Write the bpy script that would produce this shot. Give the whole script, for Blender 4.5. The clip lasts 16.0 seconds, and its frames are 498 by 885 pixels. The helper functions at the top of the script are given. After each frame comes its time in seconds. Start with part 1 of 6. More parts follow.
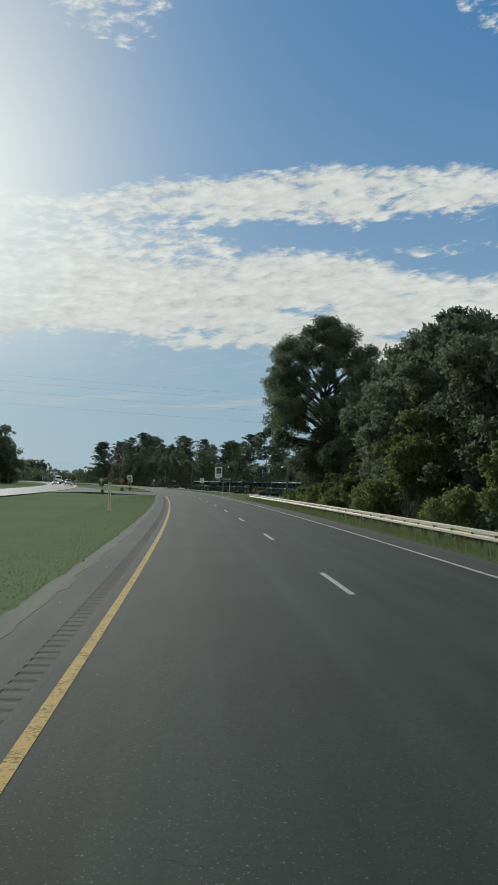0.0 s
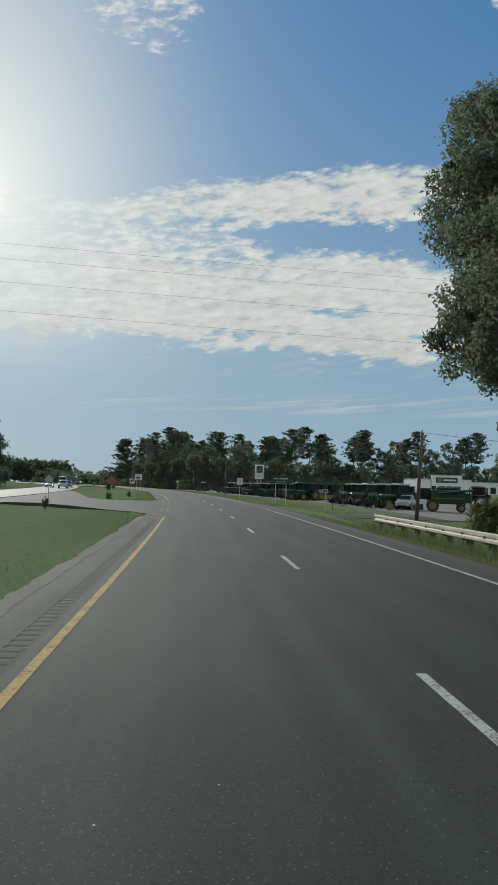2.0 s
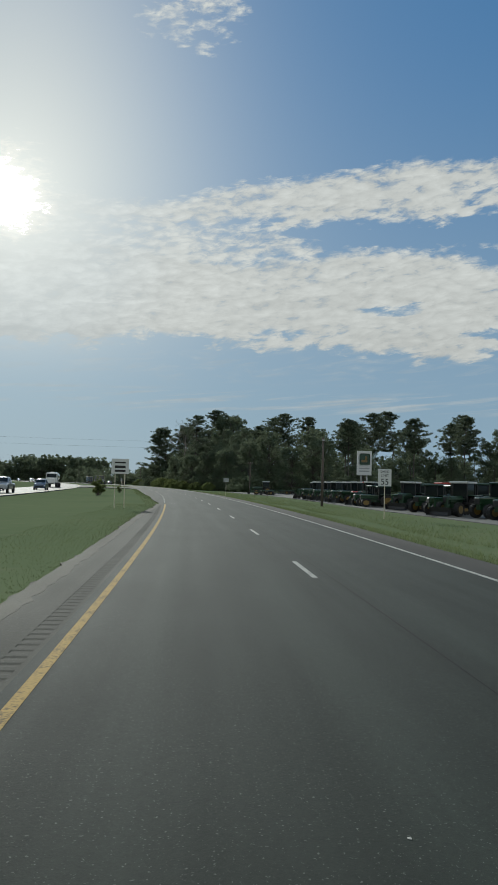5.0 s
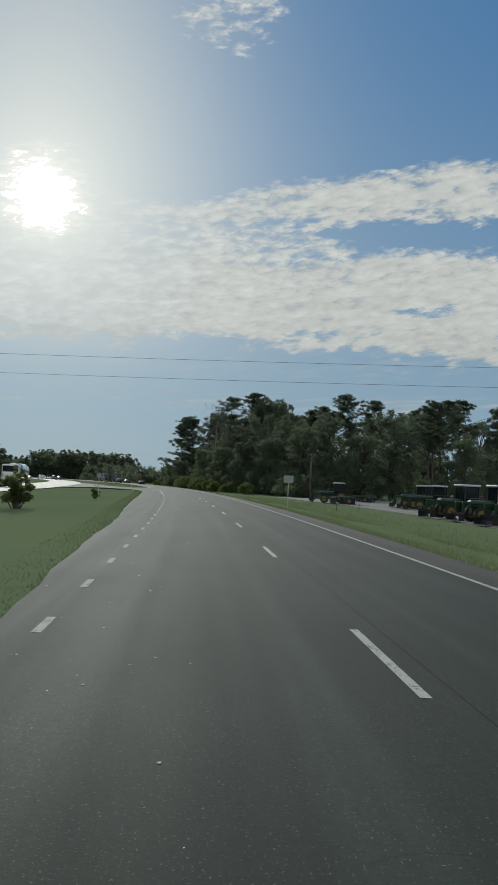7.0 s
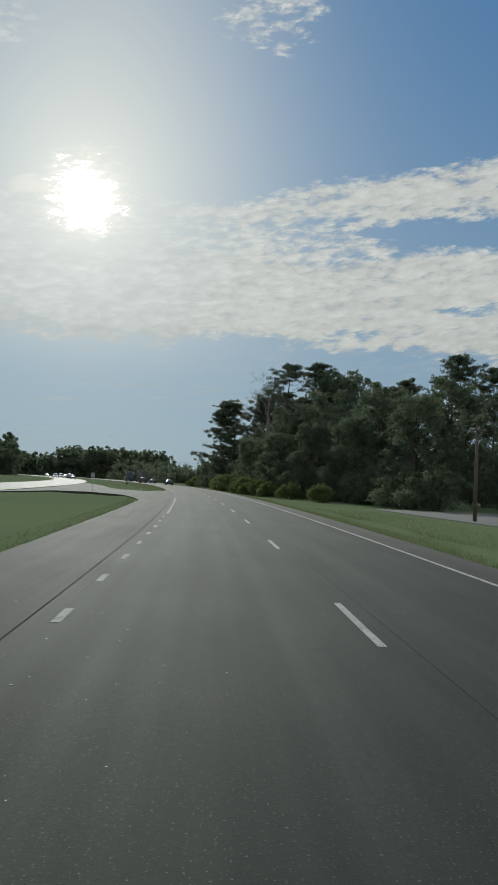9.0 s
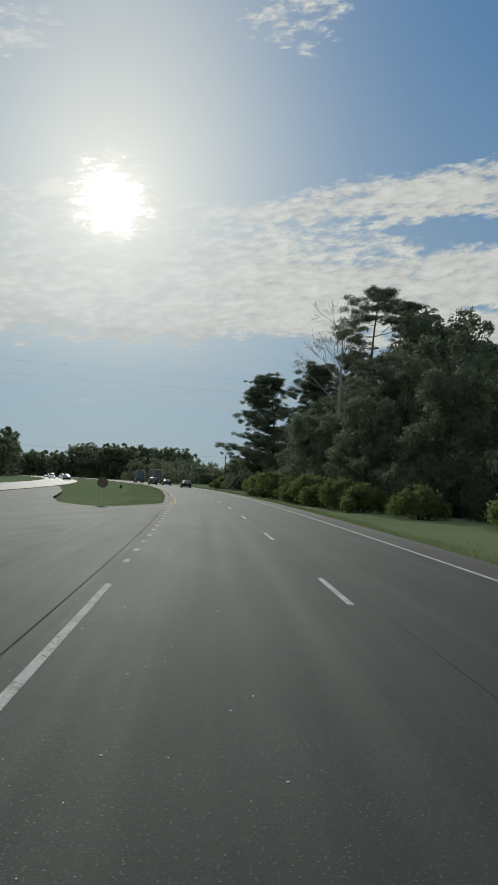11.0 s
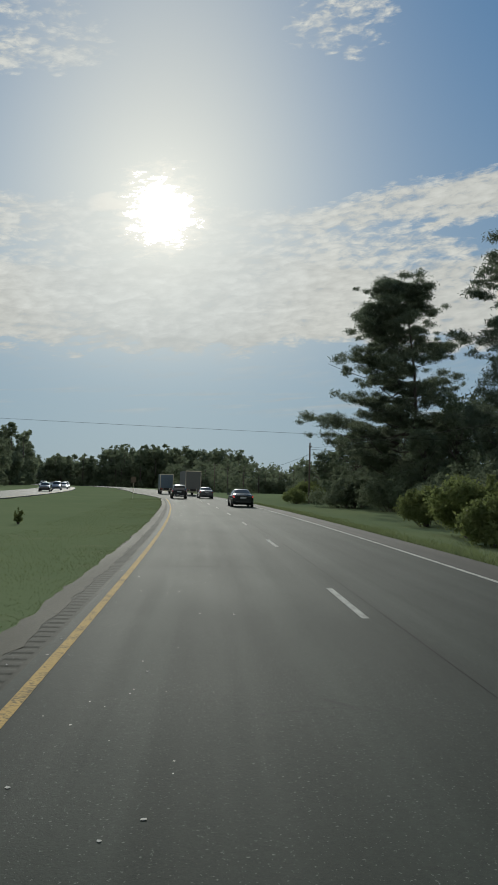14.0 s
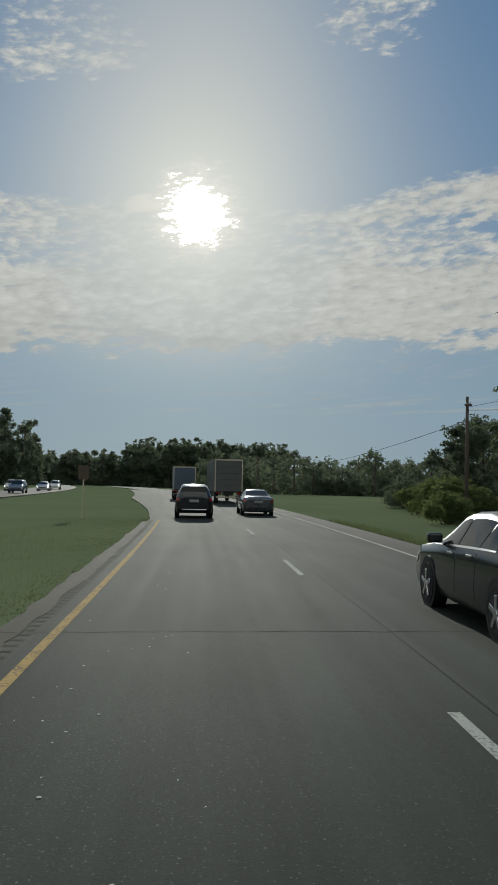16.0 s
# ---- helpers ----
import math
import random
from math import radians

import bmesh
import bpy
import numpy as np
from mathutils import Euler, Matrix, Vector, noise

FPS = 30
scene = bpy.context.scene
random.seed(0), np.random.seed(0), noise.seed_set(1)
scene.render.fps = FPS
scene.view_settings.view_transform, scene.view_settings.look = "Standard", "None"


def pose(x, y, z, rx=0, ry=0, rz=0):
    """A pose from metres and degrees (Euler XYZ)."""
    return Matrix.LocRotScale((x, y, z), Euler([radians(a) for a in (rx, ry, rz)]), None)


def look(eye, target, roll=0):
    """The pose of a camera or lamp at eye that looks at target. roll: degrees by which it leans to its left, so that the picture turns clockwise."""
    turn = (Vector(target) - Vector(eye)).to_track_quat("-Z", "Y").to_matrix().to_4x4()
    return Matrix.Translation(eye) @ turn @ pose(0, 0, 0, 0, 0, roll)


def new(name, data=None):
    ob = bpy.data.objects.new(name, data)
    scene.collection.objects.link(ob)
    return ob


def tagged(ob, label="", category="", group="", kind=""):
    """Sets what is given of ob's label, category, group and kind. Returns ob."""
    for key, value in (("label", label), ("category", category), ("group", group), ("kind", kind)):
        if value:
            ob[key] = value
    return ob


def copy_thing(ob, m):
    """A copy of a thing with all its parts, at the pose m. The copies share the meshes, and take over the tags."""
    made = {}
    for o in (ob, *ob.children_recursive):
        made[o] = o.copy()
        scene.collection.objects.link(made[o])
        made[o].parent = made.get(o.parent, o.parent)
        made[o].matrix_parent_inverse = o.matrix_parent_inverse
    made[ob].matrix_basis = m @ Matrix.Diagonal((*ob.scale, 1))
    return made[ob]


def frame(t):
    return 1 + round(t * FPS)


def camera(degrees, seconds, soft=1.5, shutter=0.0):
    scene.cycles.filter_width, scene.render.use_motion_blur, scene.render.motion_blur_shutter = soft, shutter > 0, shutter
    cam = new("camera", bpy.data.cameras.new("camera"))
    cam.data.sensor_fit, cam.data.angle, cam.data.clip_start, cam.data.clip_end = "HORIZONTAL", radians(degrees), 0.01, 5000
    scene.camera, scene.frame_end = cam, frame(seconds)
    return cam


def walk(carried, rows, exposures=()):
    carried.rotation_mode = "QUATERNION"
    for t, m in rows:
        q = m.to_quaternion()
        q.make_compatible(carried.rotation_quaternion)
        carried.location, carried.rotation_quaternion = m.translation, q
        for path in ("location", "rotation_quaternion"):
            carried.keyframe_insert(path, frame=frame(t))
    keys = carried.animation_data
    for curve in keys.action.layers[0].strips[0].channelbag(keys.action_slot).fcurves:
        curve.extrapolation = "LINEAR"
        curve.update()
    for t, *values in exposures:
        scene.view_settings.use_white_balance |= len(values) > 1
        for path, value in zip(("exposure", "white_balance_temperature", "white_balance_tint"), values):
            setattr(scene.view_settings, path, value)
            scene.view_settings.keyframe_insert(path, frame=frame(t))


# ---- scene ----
# ---- camera ----
cam = camera(35.34, 16.0, soft=1.6, shutter=0.0)
EYE = 1.736
DRIVE = [
    (0.0, 1.13, 0.00, -3.21, 3.08, 1.57),
    (0.5, 1.16, 14.45, -2.58, 3.11, 1.35),
    (1.0, 1.03, 28.79, -2.00, 3.19, 1.25),
    (1.5, 0.72, 43.02, -1.37, 3.13, 1.30),
    (2.0, 0.21, 57.12, -0.77, 3.15, 1.49),
    (2.5, -0.44, 71.26, 0.12, 3.23, 1.56),
    (3.0, -1.30, 85.60, 0.69, 3.30, 1.58),
    (3.5, -2.29, 100.14, 1.34, 3.35, 1.38),
    (4.0, -3.38, 114.88, 1.87, 3.19, 1.24),
    (4.5, -4.67, 129.60, 2.38, 3.09, 1.29),
    (5.0, -6.14, 144.10, 2.89, 3.04, 1.45),
    (5.5, -7.76, 158.37, 3.41, 3.02, 1.66),
    (6.0, -9.51, 172.41, 3.96, 2.99, 1.89),
    (6.5, -11.36, 186.43, 4.56, 2.98, 2.12),
    (7.0, -13.32, 200.66, 5.21, 3.01, 2.33),
    (7.5, -15.43, 215.08, 6.06, 2.98, 2.31),
    (8.0, -17.78, 229.68, 6.85, 2.96, 2.31),
    (8.5, -20.38, 244.30, 7.45, 3.00, 2.44),
    (9.0, -23.17, 258.79, 8.13, 2.90, 2.61),
    (9.5, -26.04, 273.17, 8.68, 2.91, 2.57),
    (10.0, -29.00, 287.43, 9.16, 2.92, 2.47),
    (10.5, -32.05, 301.62, 9.60, 2.90, 2.36),
    (11.0, -35.20, 315.76, 10.07, 2.83, 2.26),
    (11.5, -38.45, 329.85, 10.60, 2.79, 2.12),
    (12.0, -41.81, 343.89, 11.25, 2.91, 1.84),
    (12.5, -45.24, 357.89, 12.17, 3.05, 1.52),
    (13.0, -49.13, 371.72, 12.64, 3.13, 1.41),
    (13.5, -52.97, 385.52, 13.23, 3.12, 1.40),
    (14.0, -56.93, 399.23, 14.01, 3.21, 1.49),
    (14.5, -61.06, 412.83, 14.69, 3.28, 1.49),
    (15.0, -65.31, 426.30, 15.30, 3.23, 1.42),
    (15.5, -69.69, 439.64, 16.05, 3.10, 1.35),
    (16.0, -74.25, 452.82, 16.66, 3.10, 1.28),
]
walk(cam, [(t, pose(x, y, EYE, 90 + tilt, 0, yaw) @ pose(0, 0, 0, 0, 0, lean)) for t, x, y, yaw, tilt, lean in DRIVE],
     exposures=[(0.0, 0.02, 6010, 2), (4.0, -0.12, 5950, 2), (8.0, -0.22, 5990, 2), (12.0, -0.18, 6120, 3), (14.0, -0.2, 6150, 3), (16.0, -0.42, 6150, 3)])

# ---- light ----
SUN_AZ, SUN_EL = 20.9, 19.4          # degrees left of +y, above the horizon
sun_way = Vector((-math.sin(radians(SUN_AZ)) * math.cos(radians(SUN_EL)),
                  math.cos(radians(SUN_AZ)) * math.cos(radians(SUN_EL)), math.sin(radians(SUN_EL))))
sun_data = bpy.data.lights.new("sun", "SUN")
sun_data.energy, sun_data.angle, sun_data.color = 2.9, radians(0.8), (1.0, 0.93, 0.82)
sun = new("sun", sun_data)
sun.matrix_world = look(sun_way * 100, (0, 0, 0))


class Nodes:
    """Short hand for a node tree."""

    def __init__(self, tree):
        self.tree = tree

    def add(self, kind, **props):
        n = self.tree.nodes.new(kind)
        for k, v in props.items():
            setattr(n, k, v)
        return n

    def put(self, socket, value):
        if hasattr(value, "is_output"):
            self.tree.links.new(value, socket)
        else:
            socket.default_value = value

    def m(self, op, a, b=0.0, c=0.0, clamp=False):
        n = self.add("ShaderNodeMath", operation=op, use_clamp=clamp)
        for i, v in enumerate((a, b, c)):
            self.put(n.inputs[i], v)
        return n.outputs[0]

    def v(self, op, a, b=(0, 0, 0)):
        n = self.add("ShaderNodeVectorMath", operation=op)
        self.put(n.inputs[0], a)
        self.put(n.inputs[1], b)
        return n.outputs["Value"] if op == "DOT_PRODUCT" else n.outputs[0]

    def step(self, value, lo, hi):
        n = self.add("ShaderNodeMapRange", interpolation_type="SMOOTHSTEP")
        for i, v in enumerate((value, lo, hi)):
            self.put(n.inputs[i], v)
        return n.outputs[0]

    def noise(self, vec, scale, detail=4.0, rough=0.55, distort=0.0):
        n = self.add("ShaderNodeTexNoise")
        self.put(n.inputs["Vector"], vec)
        n.inputs["Scale"].default_value, n.inputs["Detail"].default_value = scale, detail
        n.inputs["Roughness"].default_value, n.inputs["Distortion"].default_value = rough, distort
        return n.outputs["Fac"]

    def mix(self, fac, a, b, blend="MIX"):
        n = self.add("ShaderNodeMix", data_type="RGBA", blend_type=blend)
        self.put(n.inputs[0], fac)
        for s, v in ((n.inputs[6], a), (n.inputs[7], b)):
            self.put(s, (*v, 1) if isinstance(v, tuple) and len(v) == 3 else v)
        return n.outputs[2]

    def join(self, x, y, z):
        n = self.add("ShaderNodeCombineXYZ")
        for i, v in enumerate((x, y, z)):
            self.put(n.inputs[i], v)
        return n.outputs[0]


def make_sky():
    world = bpy.data.worlds.new("sky")
    scene.world = world
    world.use_nodes = True
    world.node_tree.nodes.clear()
    n = Nodes(world.node_tree)
    way = n.add("ShaderNodeTexCoord").outputs["Generated"]
    sep = n.add("ShaderNodeSeparateXYZ")
    n.put(sep.inputs[0], way)
    x, y, z = sep.outputs
    el = n.m("MULTIPLY", n.m("ARCSINE", z), 57.2958)
    az = n.m("MULTIPLY", n.m("ARCTAN2", n.m("MULTIPLY", x, -1.0), y), 57.2958)

    def line(v, knots):
        """A height that follows straight lines between knots."""
        out, slope = knots[0][1], 0.0
        for (a, h), (b, g) in zip(knots, knots[1:]):
            k = (g - h) / (b - a)
            out = n.m("ADD", out, n.m("MULTIPLY", n.m("MAXIMUM", n.m("SUBTRACT", v, a), 0.0), k - slope))
            slope = k
        return out

    def invert(v):
        return n.m("SUBTRACT", 1.0, v)

    def grain(du, dv, seed, detail=5.0, rough=0.6, distort=0.5):
        """Cloud texture in degrees of sky, with its own stretch."""
        return n.noise(n.join(n.m("MULTIPLY", az, du), n.m("MULTIPLY", slant, dv), seed), 1.0, detail, rough, distort)

    def centred(v, k):
        return n.m("MULTIPLY", n.m("SUBTRACT", v, 0.5), k)

    # clear air, paler towards the horizon
    sky = n.add("ShaderNodeTexSky", sky_type="NISHITA", sun_disc=False, sun_elevation=radians(SUN_EL),
                sun_rotation=radians(-SUN_AZ), air_density=1.0, dust_density=1.2, ozone_density=2.0)
    air = n.mix(1.0, sky.outputs[0], (0.34, 0.40, 0.46), "MULTIPLY")
    rise = n.step(el, 0.0, 34.0)
    tone = n.mix(rise, (3.15, 4.15, 5.05), (0.75, 2.3, 4.8))
    blue = n.mix(n.m("SUBTRACT", 0.92, n.m("MULTIPLY", rise, 0.22)), air, tone)

    # cloud texture at four sizes
    slant = n.m("ADD", el, n.m("MULTIPLY", az, 0.09))
    broad_n = grain(0.16, 0.5, 1.0, 3.0, 0.5)
    mid_n = grain(0.34, 1.05, 4.0, 4.0, 0.58, 0.9)
    puff = grain(0.8, 2.2, 7.0, 5.0, 0.6, 0.8)
    fine = grain(2.4, 6.0, 2.0, 4.0, 0.65, 0.5)
    vo = n.add("ShaderNodeTexVoronoi", feature="SMOOTH_F1")
    n.put(vo.inputs["Vector"], n.join(n.m("ADD", n.m("MULTIPLY", az, 0.95), centred(puff, 1.5)), n.m("ADD", n.m("MULTIPLY", slant, 2.3), centred(mid_n, 1.6)), 0.0))
    vo.inputs["Scale"].default_value, vo.inputs["Smoothness"].default_value = 1.0, 0.35
    cell = n.m("SUBTRACT", 1.05, vo.outputs["Distance"])
    ew = n.m("ADD", el, n.m("ADD", centred(broad_n, 2.6), centred(mid_n, 1.5)))

    def band(top, bottom, soft):
        """Cover between two edges of the sky, falling off over some degrees."""
        d = n.m("MINIMUM", n.m("SUBTRACT", ew, line(az, bottom)), n.m("SUBTRACT", line(az, top), ew))
        return n.step(d, -soft, soft)

    main = band([(-60, 13.0), (-17, 14.9), (-13.7, 15.5), (-10.5, 16.5), (-7, 17.0), (-2, 16.6), (3.7, 15.9), (8, 16.7), (15, 17.1), (19, 16.0), (33, 15.2), (60, 15.0)],
                [(-60, 8.2), (-17, 8.9), (-9, 9.3), (-4, 10.1), (1, 10.5), (9, 10.4), (19, 9.7), (33, 9.4), (60, 9.0)], 1.0)
    high = band([(-60, 21.0), (-17, 22.0), (-9, 22.7), (-4.6, 22.2), (0, 21.7), (6.5, 20.7), (14, 19.9), (60, 19.4)],
                [(-60, 19.6), (-16.4, 19.2), (-9, 18.7), (2, 18.5), (6.5, 18.3), (14, 17.6), (60, 17.6)], 0.9)
    high = n.m("MULTIPLY", high, n.m("SUBTRACT", 1.0, n.m("MULTIPLY", n.step(az, 2.0, 12.0), 0.18)))
    high = n.m("MULTIPLY", high, 0.9)
    mid = n.m("MULTIPLY", band([(-60, 17.0), (-3, 17.2), (2, 18.6), (30, 18.8), (60, 18.6)], [(-60, 17.0), (-3, 16.8), (2, 15.6), (30, 15.0), (60, 15.0)], 0.8), 0.62)

    def spot(a, h, wide, tall):
        """Distance from a place in the sky, in its own half sizes."""
        return n.m("ADD", n.m("POWER", n.m("DIVIDE", n.m("SUBTRACT", az, a), wide), 2.0), n.m("POWER", n.m("DIVIDE", n.m("SUBTRACT", ew, h), tall), 2.0))

    top = n.m("MAXIMUM", invert(n.step(spot(7.8, 31.6, 5.5, 2.8), 0.1, 1.2)), invert(n.step(spot(31.5, 29.6, 8.5, 3.6), 0.1, 1.2)))
    top = n.m("MULTIPLY", n.m("MAXIMUM", top, invert(n.step(spot(-24.0, 33.0, 9.0, 4.0), 0.1, 1.2))), 0.4)
    rift, rift_2 = spot(-7.2, 13.0, 2.6, 0.55), spot(-15.0, 10.9, 3.2, 0.6)
    main = n.m("SUBTRACT", main, n.m("MULTIPLY", n.m("MAXIMUM", invert(n.step(rift, 0.0, 1.3)), invert(n.step(rift_2, 0.0, 1.3))), 0.75))
    cover = n.m("MAXIMUM", n.m("MAXIMUM", main, high), n.m("MAXIMUM", mid, top))
    # unseen broken cloud added outside the view, to brighten tree fronts
    up = n.m("ADD", n.m("MAXIMUM", z, 0.0), 0.1)
    fill_deck = n.step(n.noise(n.join(n.m("DIVIDE", x, up), n.m("DIVIDE", y, up), 0.0), 0.9, 5.0, 0.6), 0.36, 0.56)
    fill_deck = n.m("MULTIPLY", fill_deck, n.m("MULTIPLY", n.step(n.m("ABSOLUTE", az), 55.0, 85.0), n.step(el, 3.0, 9.0)))
    dens = n.m("ADD", n.m("MULTIPLY", cover, 1.1), n.m("ADD", n.m("ADD", centred(mid_n, 1.2), centred(puff, 1.15)), n.m("ADD", n.m("ADD", centred(cell, 0.5), centred(broad_n, 0.8)), centred(fine, 0.55))))
    dens = n.m("MULTIPLY", dens, n.step(cover, 0.02, 0.25))
    mask = n.step(dens, 0.26, 1.0)
    low_bar = n.m("MULTIPLY", n.m("MULTIPLY", n.step(el, 4.9, 5.7), invert(n.step(el, 6.3, 7.2))), n.step(grain(0.1, 1.9, 3.0), 0.47, 0.68))
    wisp = n.m("MULTIPLY", n.m("MULTIPLY", n.step(el, 6.8, 8.2), invert(n.step(el, 9.0, 11.0))), n.m("MULTIPLY", n.step(grain(0.3, 1.6, 9.0), 0.45, 0.75), 0.3))
    mask = n.m("MAXIMUM", n.m("MAXIMUM", mask, fill_deck), n.m("MAXIMUM", n.m("MULTIPLY", low_bar, 0.55), wisp), clamp=True)
    shade = n.m("ADD", 0.48, n.m("ADD", n.m("ADD", n.m("MULTIPLY", puff, 0.26), n.m("MULTIPLY", mid_n, 0.44)), n.m("ADD", n.m("MULTIPLY", fine, 0.12), n.m("MULTIPLY", cell, 0.2))))
    shade = n.m("MULTIPLY", shade, n.m("ADD", 0.9, n.m("MULTIPLY", n.step(el, 8.5, 12.5), 0.1)))

    # cloud and haze are brightest towards the sun
    near = n.v("DOT_PRODUCT", way, tuple(sun_way))
    ang = n.m("MULTIPLY", n.m("ARCCOSINE", n.m("MINIMUM", near, 0.99999)), 57.2958)
    core = n.m("ADD", n.m("MULTIPLY", n.m("EXPONENT", n.m("MULTIPLY", ang, -0.42)), 1.7), n.m("MULTIPLY", n.m("EXPONENT", n.m("MULTIPLY", ang, -0.16)), 2.8))
    glow = n.m("ADD", core, n.m("MULTIPLY", n.m("EXPONENT", n.m("MULTIPLY", ang, -0.09)), 5.6))
    glow = n.m("MULTIPLY", glow, n.m("ADD", 0.12, n.m("MULTIPLY", n.step(el, 6.0, 13.0), 0.88)))
    # cloud opposite the sun is raised as well, as fill for shaded foliage
    front = n.m("ADD", 6.0, n.m("MULTIPLY", invert(near), 2.6))
    cloud_light = n.m("MULTIPLY", n.m("ADD", front, n.m("MULTIPLY", glow, 0.5)), shade)
    cloud = n.mix(1.0, (1.0, 0.95, 0.88), n.join(cloud_light, cloud_light, cloud_light), "MULTIPLY")
    # haze that scatters the sun, reaching higher than it is wide
    dx = n.m("DIVIDE", n.m("SUBTRACT", az, SUN_AZ), 12.5)
    dy = n.m("SUBTRACT", el, SUN_EL)
    dy = n.m("ADD", n.m("DIVIDE", n.m("MAXIMUM", dy, 0.0), 23.0), n.m("DIVIDE", n.m("MINIMUM", dy, 0.0), 13.0))
    broad = n.m("EXPONENT", n.m("MULTIPLY", n.m("ADD", n.m("POWER", dx, 2.0), n.m("POWER", dy, 2.0)), -1.0))
    low = n.m("ADD", 0.22, n.m("MULTIPLY", n.step(el, 5.0, 13.0), 0.78))
    wash = n.m("MULTIPLY", n.m("ADD", n.m("MULTIPLY", broad, 0.66), n.m("MULTIPLY", n.m("EXPONENT", n.m("MULTIPLY", ang, -0.07)), 0.36)), low, clamp=True)
    clear = n.mix(wash, blue, (7.6, 7.2, 6.55))
    clear = n.mix(1.0, clear, n.mix(1.0, (1.0, 0.95, 0.84), n.join(core, core, core), "MULTIPLY"), "ADD")
    veil = n.m("MULTIPLY", n.step(broad, 0.25, 1.0), 0.55)
    both = n.mix(n.m("MULTIPLY", mask, invert(veil)), clear, cloud)
    # the sun itself, ragged behind strips of cloud
    strip = grain(0.42, 1.5, 5.5, 5.0, 0.68, 0.9)
    rag = n.m("ADD", ang, n.m("ADD", centred(strip, 4.2), n.m("ADD", centred(puff, 2.6), centred(fine, 1.8))))
    tongue = spot(SUN_AZ + 3.2, SUN_EL - 0.1, 2.2, 0.7)
    rim = n.m("MAXIMUM", invert(n.step(rag, 1.8, 3.6)), n.m("MULTIPLY", invert(n.step(tongue, 0.2, 1.3)), 0.8))
    both = n.mix(1.0, both, n.mix(1.0, (1.5, 1.0, 0.6), n.join(rim, rim, rim), "MULTIPLY"), "ADD")
    disc = invert(n.step(rag, 1.9, 2.2))
    both = n.mix(1.0, both, n.mix(1.0, (1.0, 0.95, 0.86), n.join(*[n.m("MULTIPLY", disc, 26.0)] * 3), "MULTIPLY"), "ADD")
    bg = n.add("ShaderNodeBackground")
    n.put(bg.inputs[0], both)
    bg.inputs[1].default_value = 0.1
    n.put(n.add("ShaderNodeOutputWorld").inputs[0], bg.outputs[0])


make_sky()


# ---- materials ----
def material(name):
    m = bpy.data.materials.new(name)
    m.use_nodes = True
    n = Nodes(m.node_tree)
    return m, n, m.node_tree.nodes["Principled BSDF"], m.node_tree.nodes["Material Output"]


def bump(n, p, height, strength, distance):
    b = n.add("ShaderNodeBump")
    b.inputs["Strength"].default_value, b.inputs["Distance"].default_value = strength, distance
    n.put(b.inputs["Height"], height)
    n.put(p.inputs["Normal"], b.outputs[0])


def plain(name, colour, rough=0.6, metal=0.0, vary=0.25, scale=6.0, coat=0.0, relief=0.0, emit=0.0, gloss=0.5):
    """A painted, metal or plastic surface with dirt and small wear."""
    m, n, p, _ = material(name)
    co = n.add("ShaderNodeTexCoord").outputs["Object"]
    f = n.m("ADD", n.m("MULTIPLY", n.noise(co, scale, 5.0), 0.7), n.m("MULTIPLY", n.noise(co, scale * 9, 3.0), 0.3))
    dark = tuple(c * (1 - vary) for c in colour)
    lite = tuple(min(1.0, c * (1 + vary)) for c in colour)
    n.put(p.inputs["Base Color"], n.mix(f, dark, lite))
    n.put(p.inputs["Roughness"], n.m("ADD", rough - 0.08, n.m("MULTIPLY", f, 0.16), clamp=True))
    p.inputs["Metallic"].default_value = metal
    p.inputs["Coat Weight"].default_value = coat
    p.inputs["Coat Roughness"].default_value = 0.06
    p.inputs["Specular IOR Level"].default_value = gloss
    if relief:
        bump(n, p, n.noise(co, scale * 6, 4.0), 0.5, relief)
    if emit:
        p.inputs["Emission Color"].default_value = (*colour, 1)
        p.inputs["Emission Strength"].default_value = emit
    return m


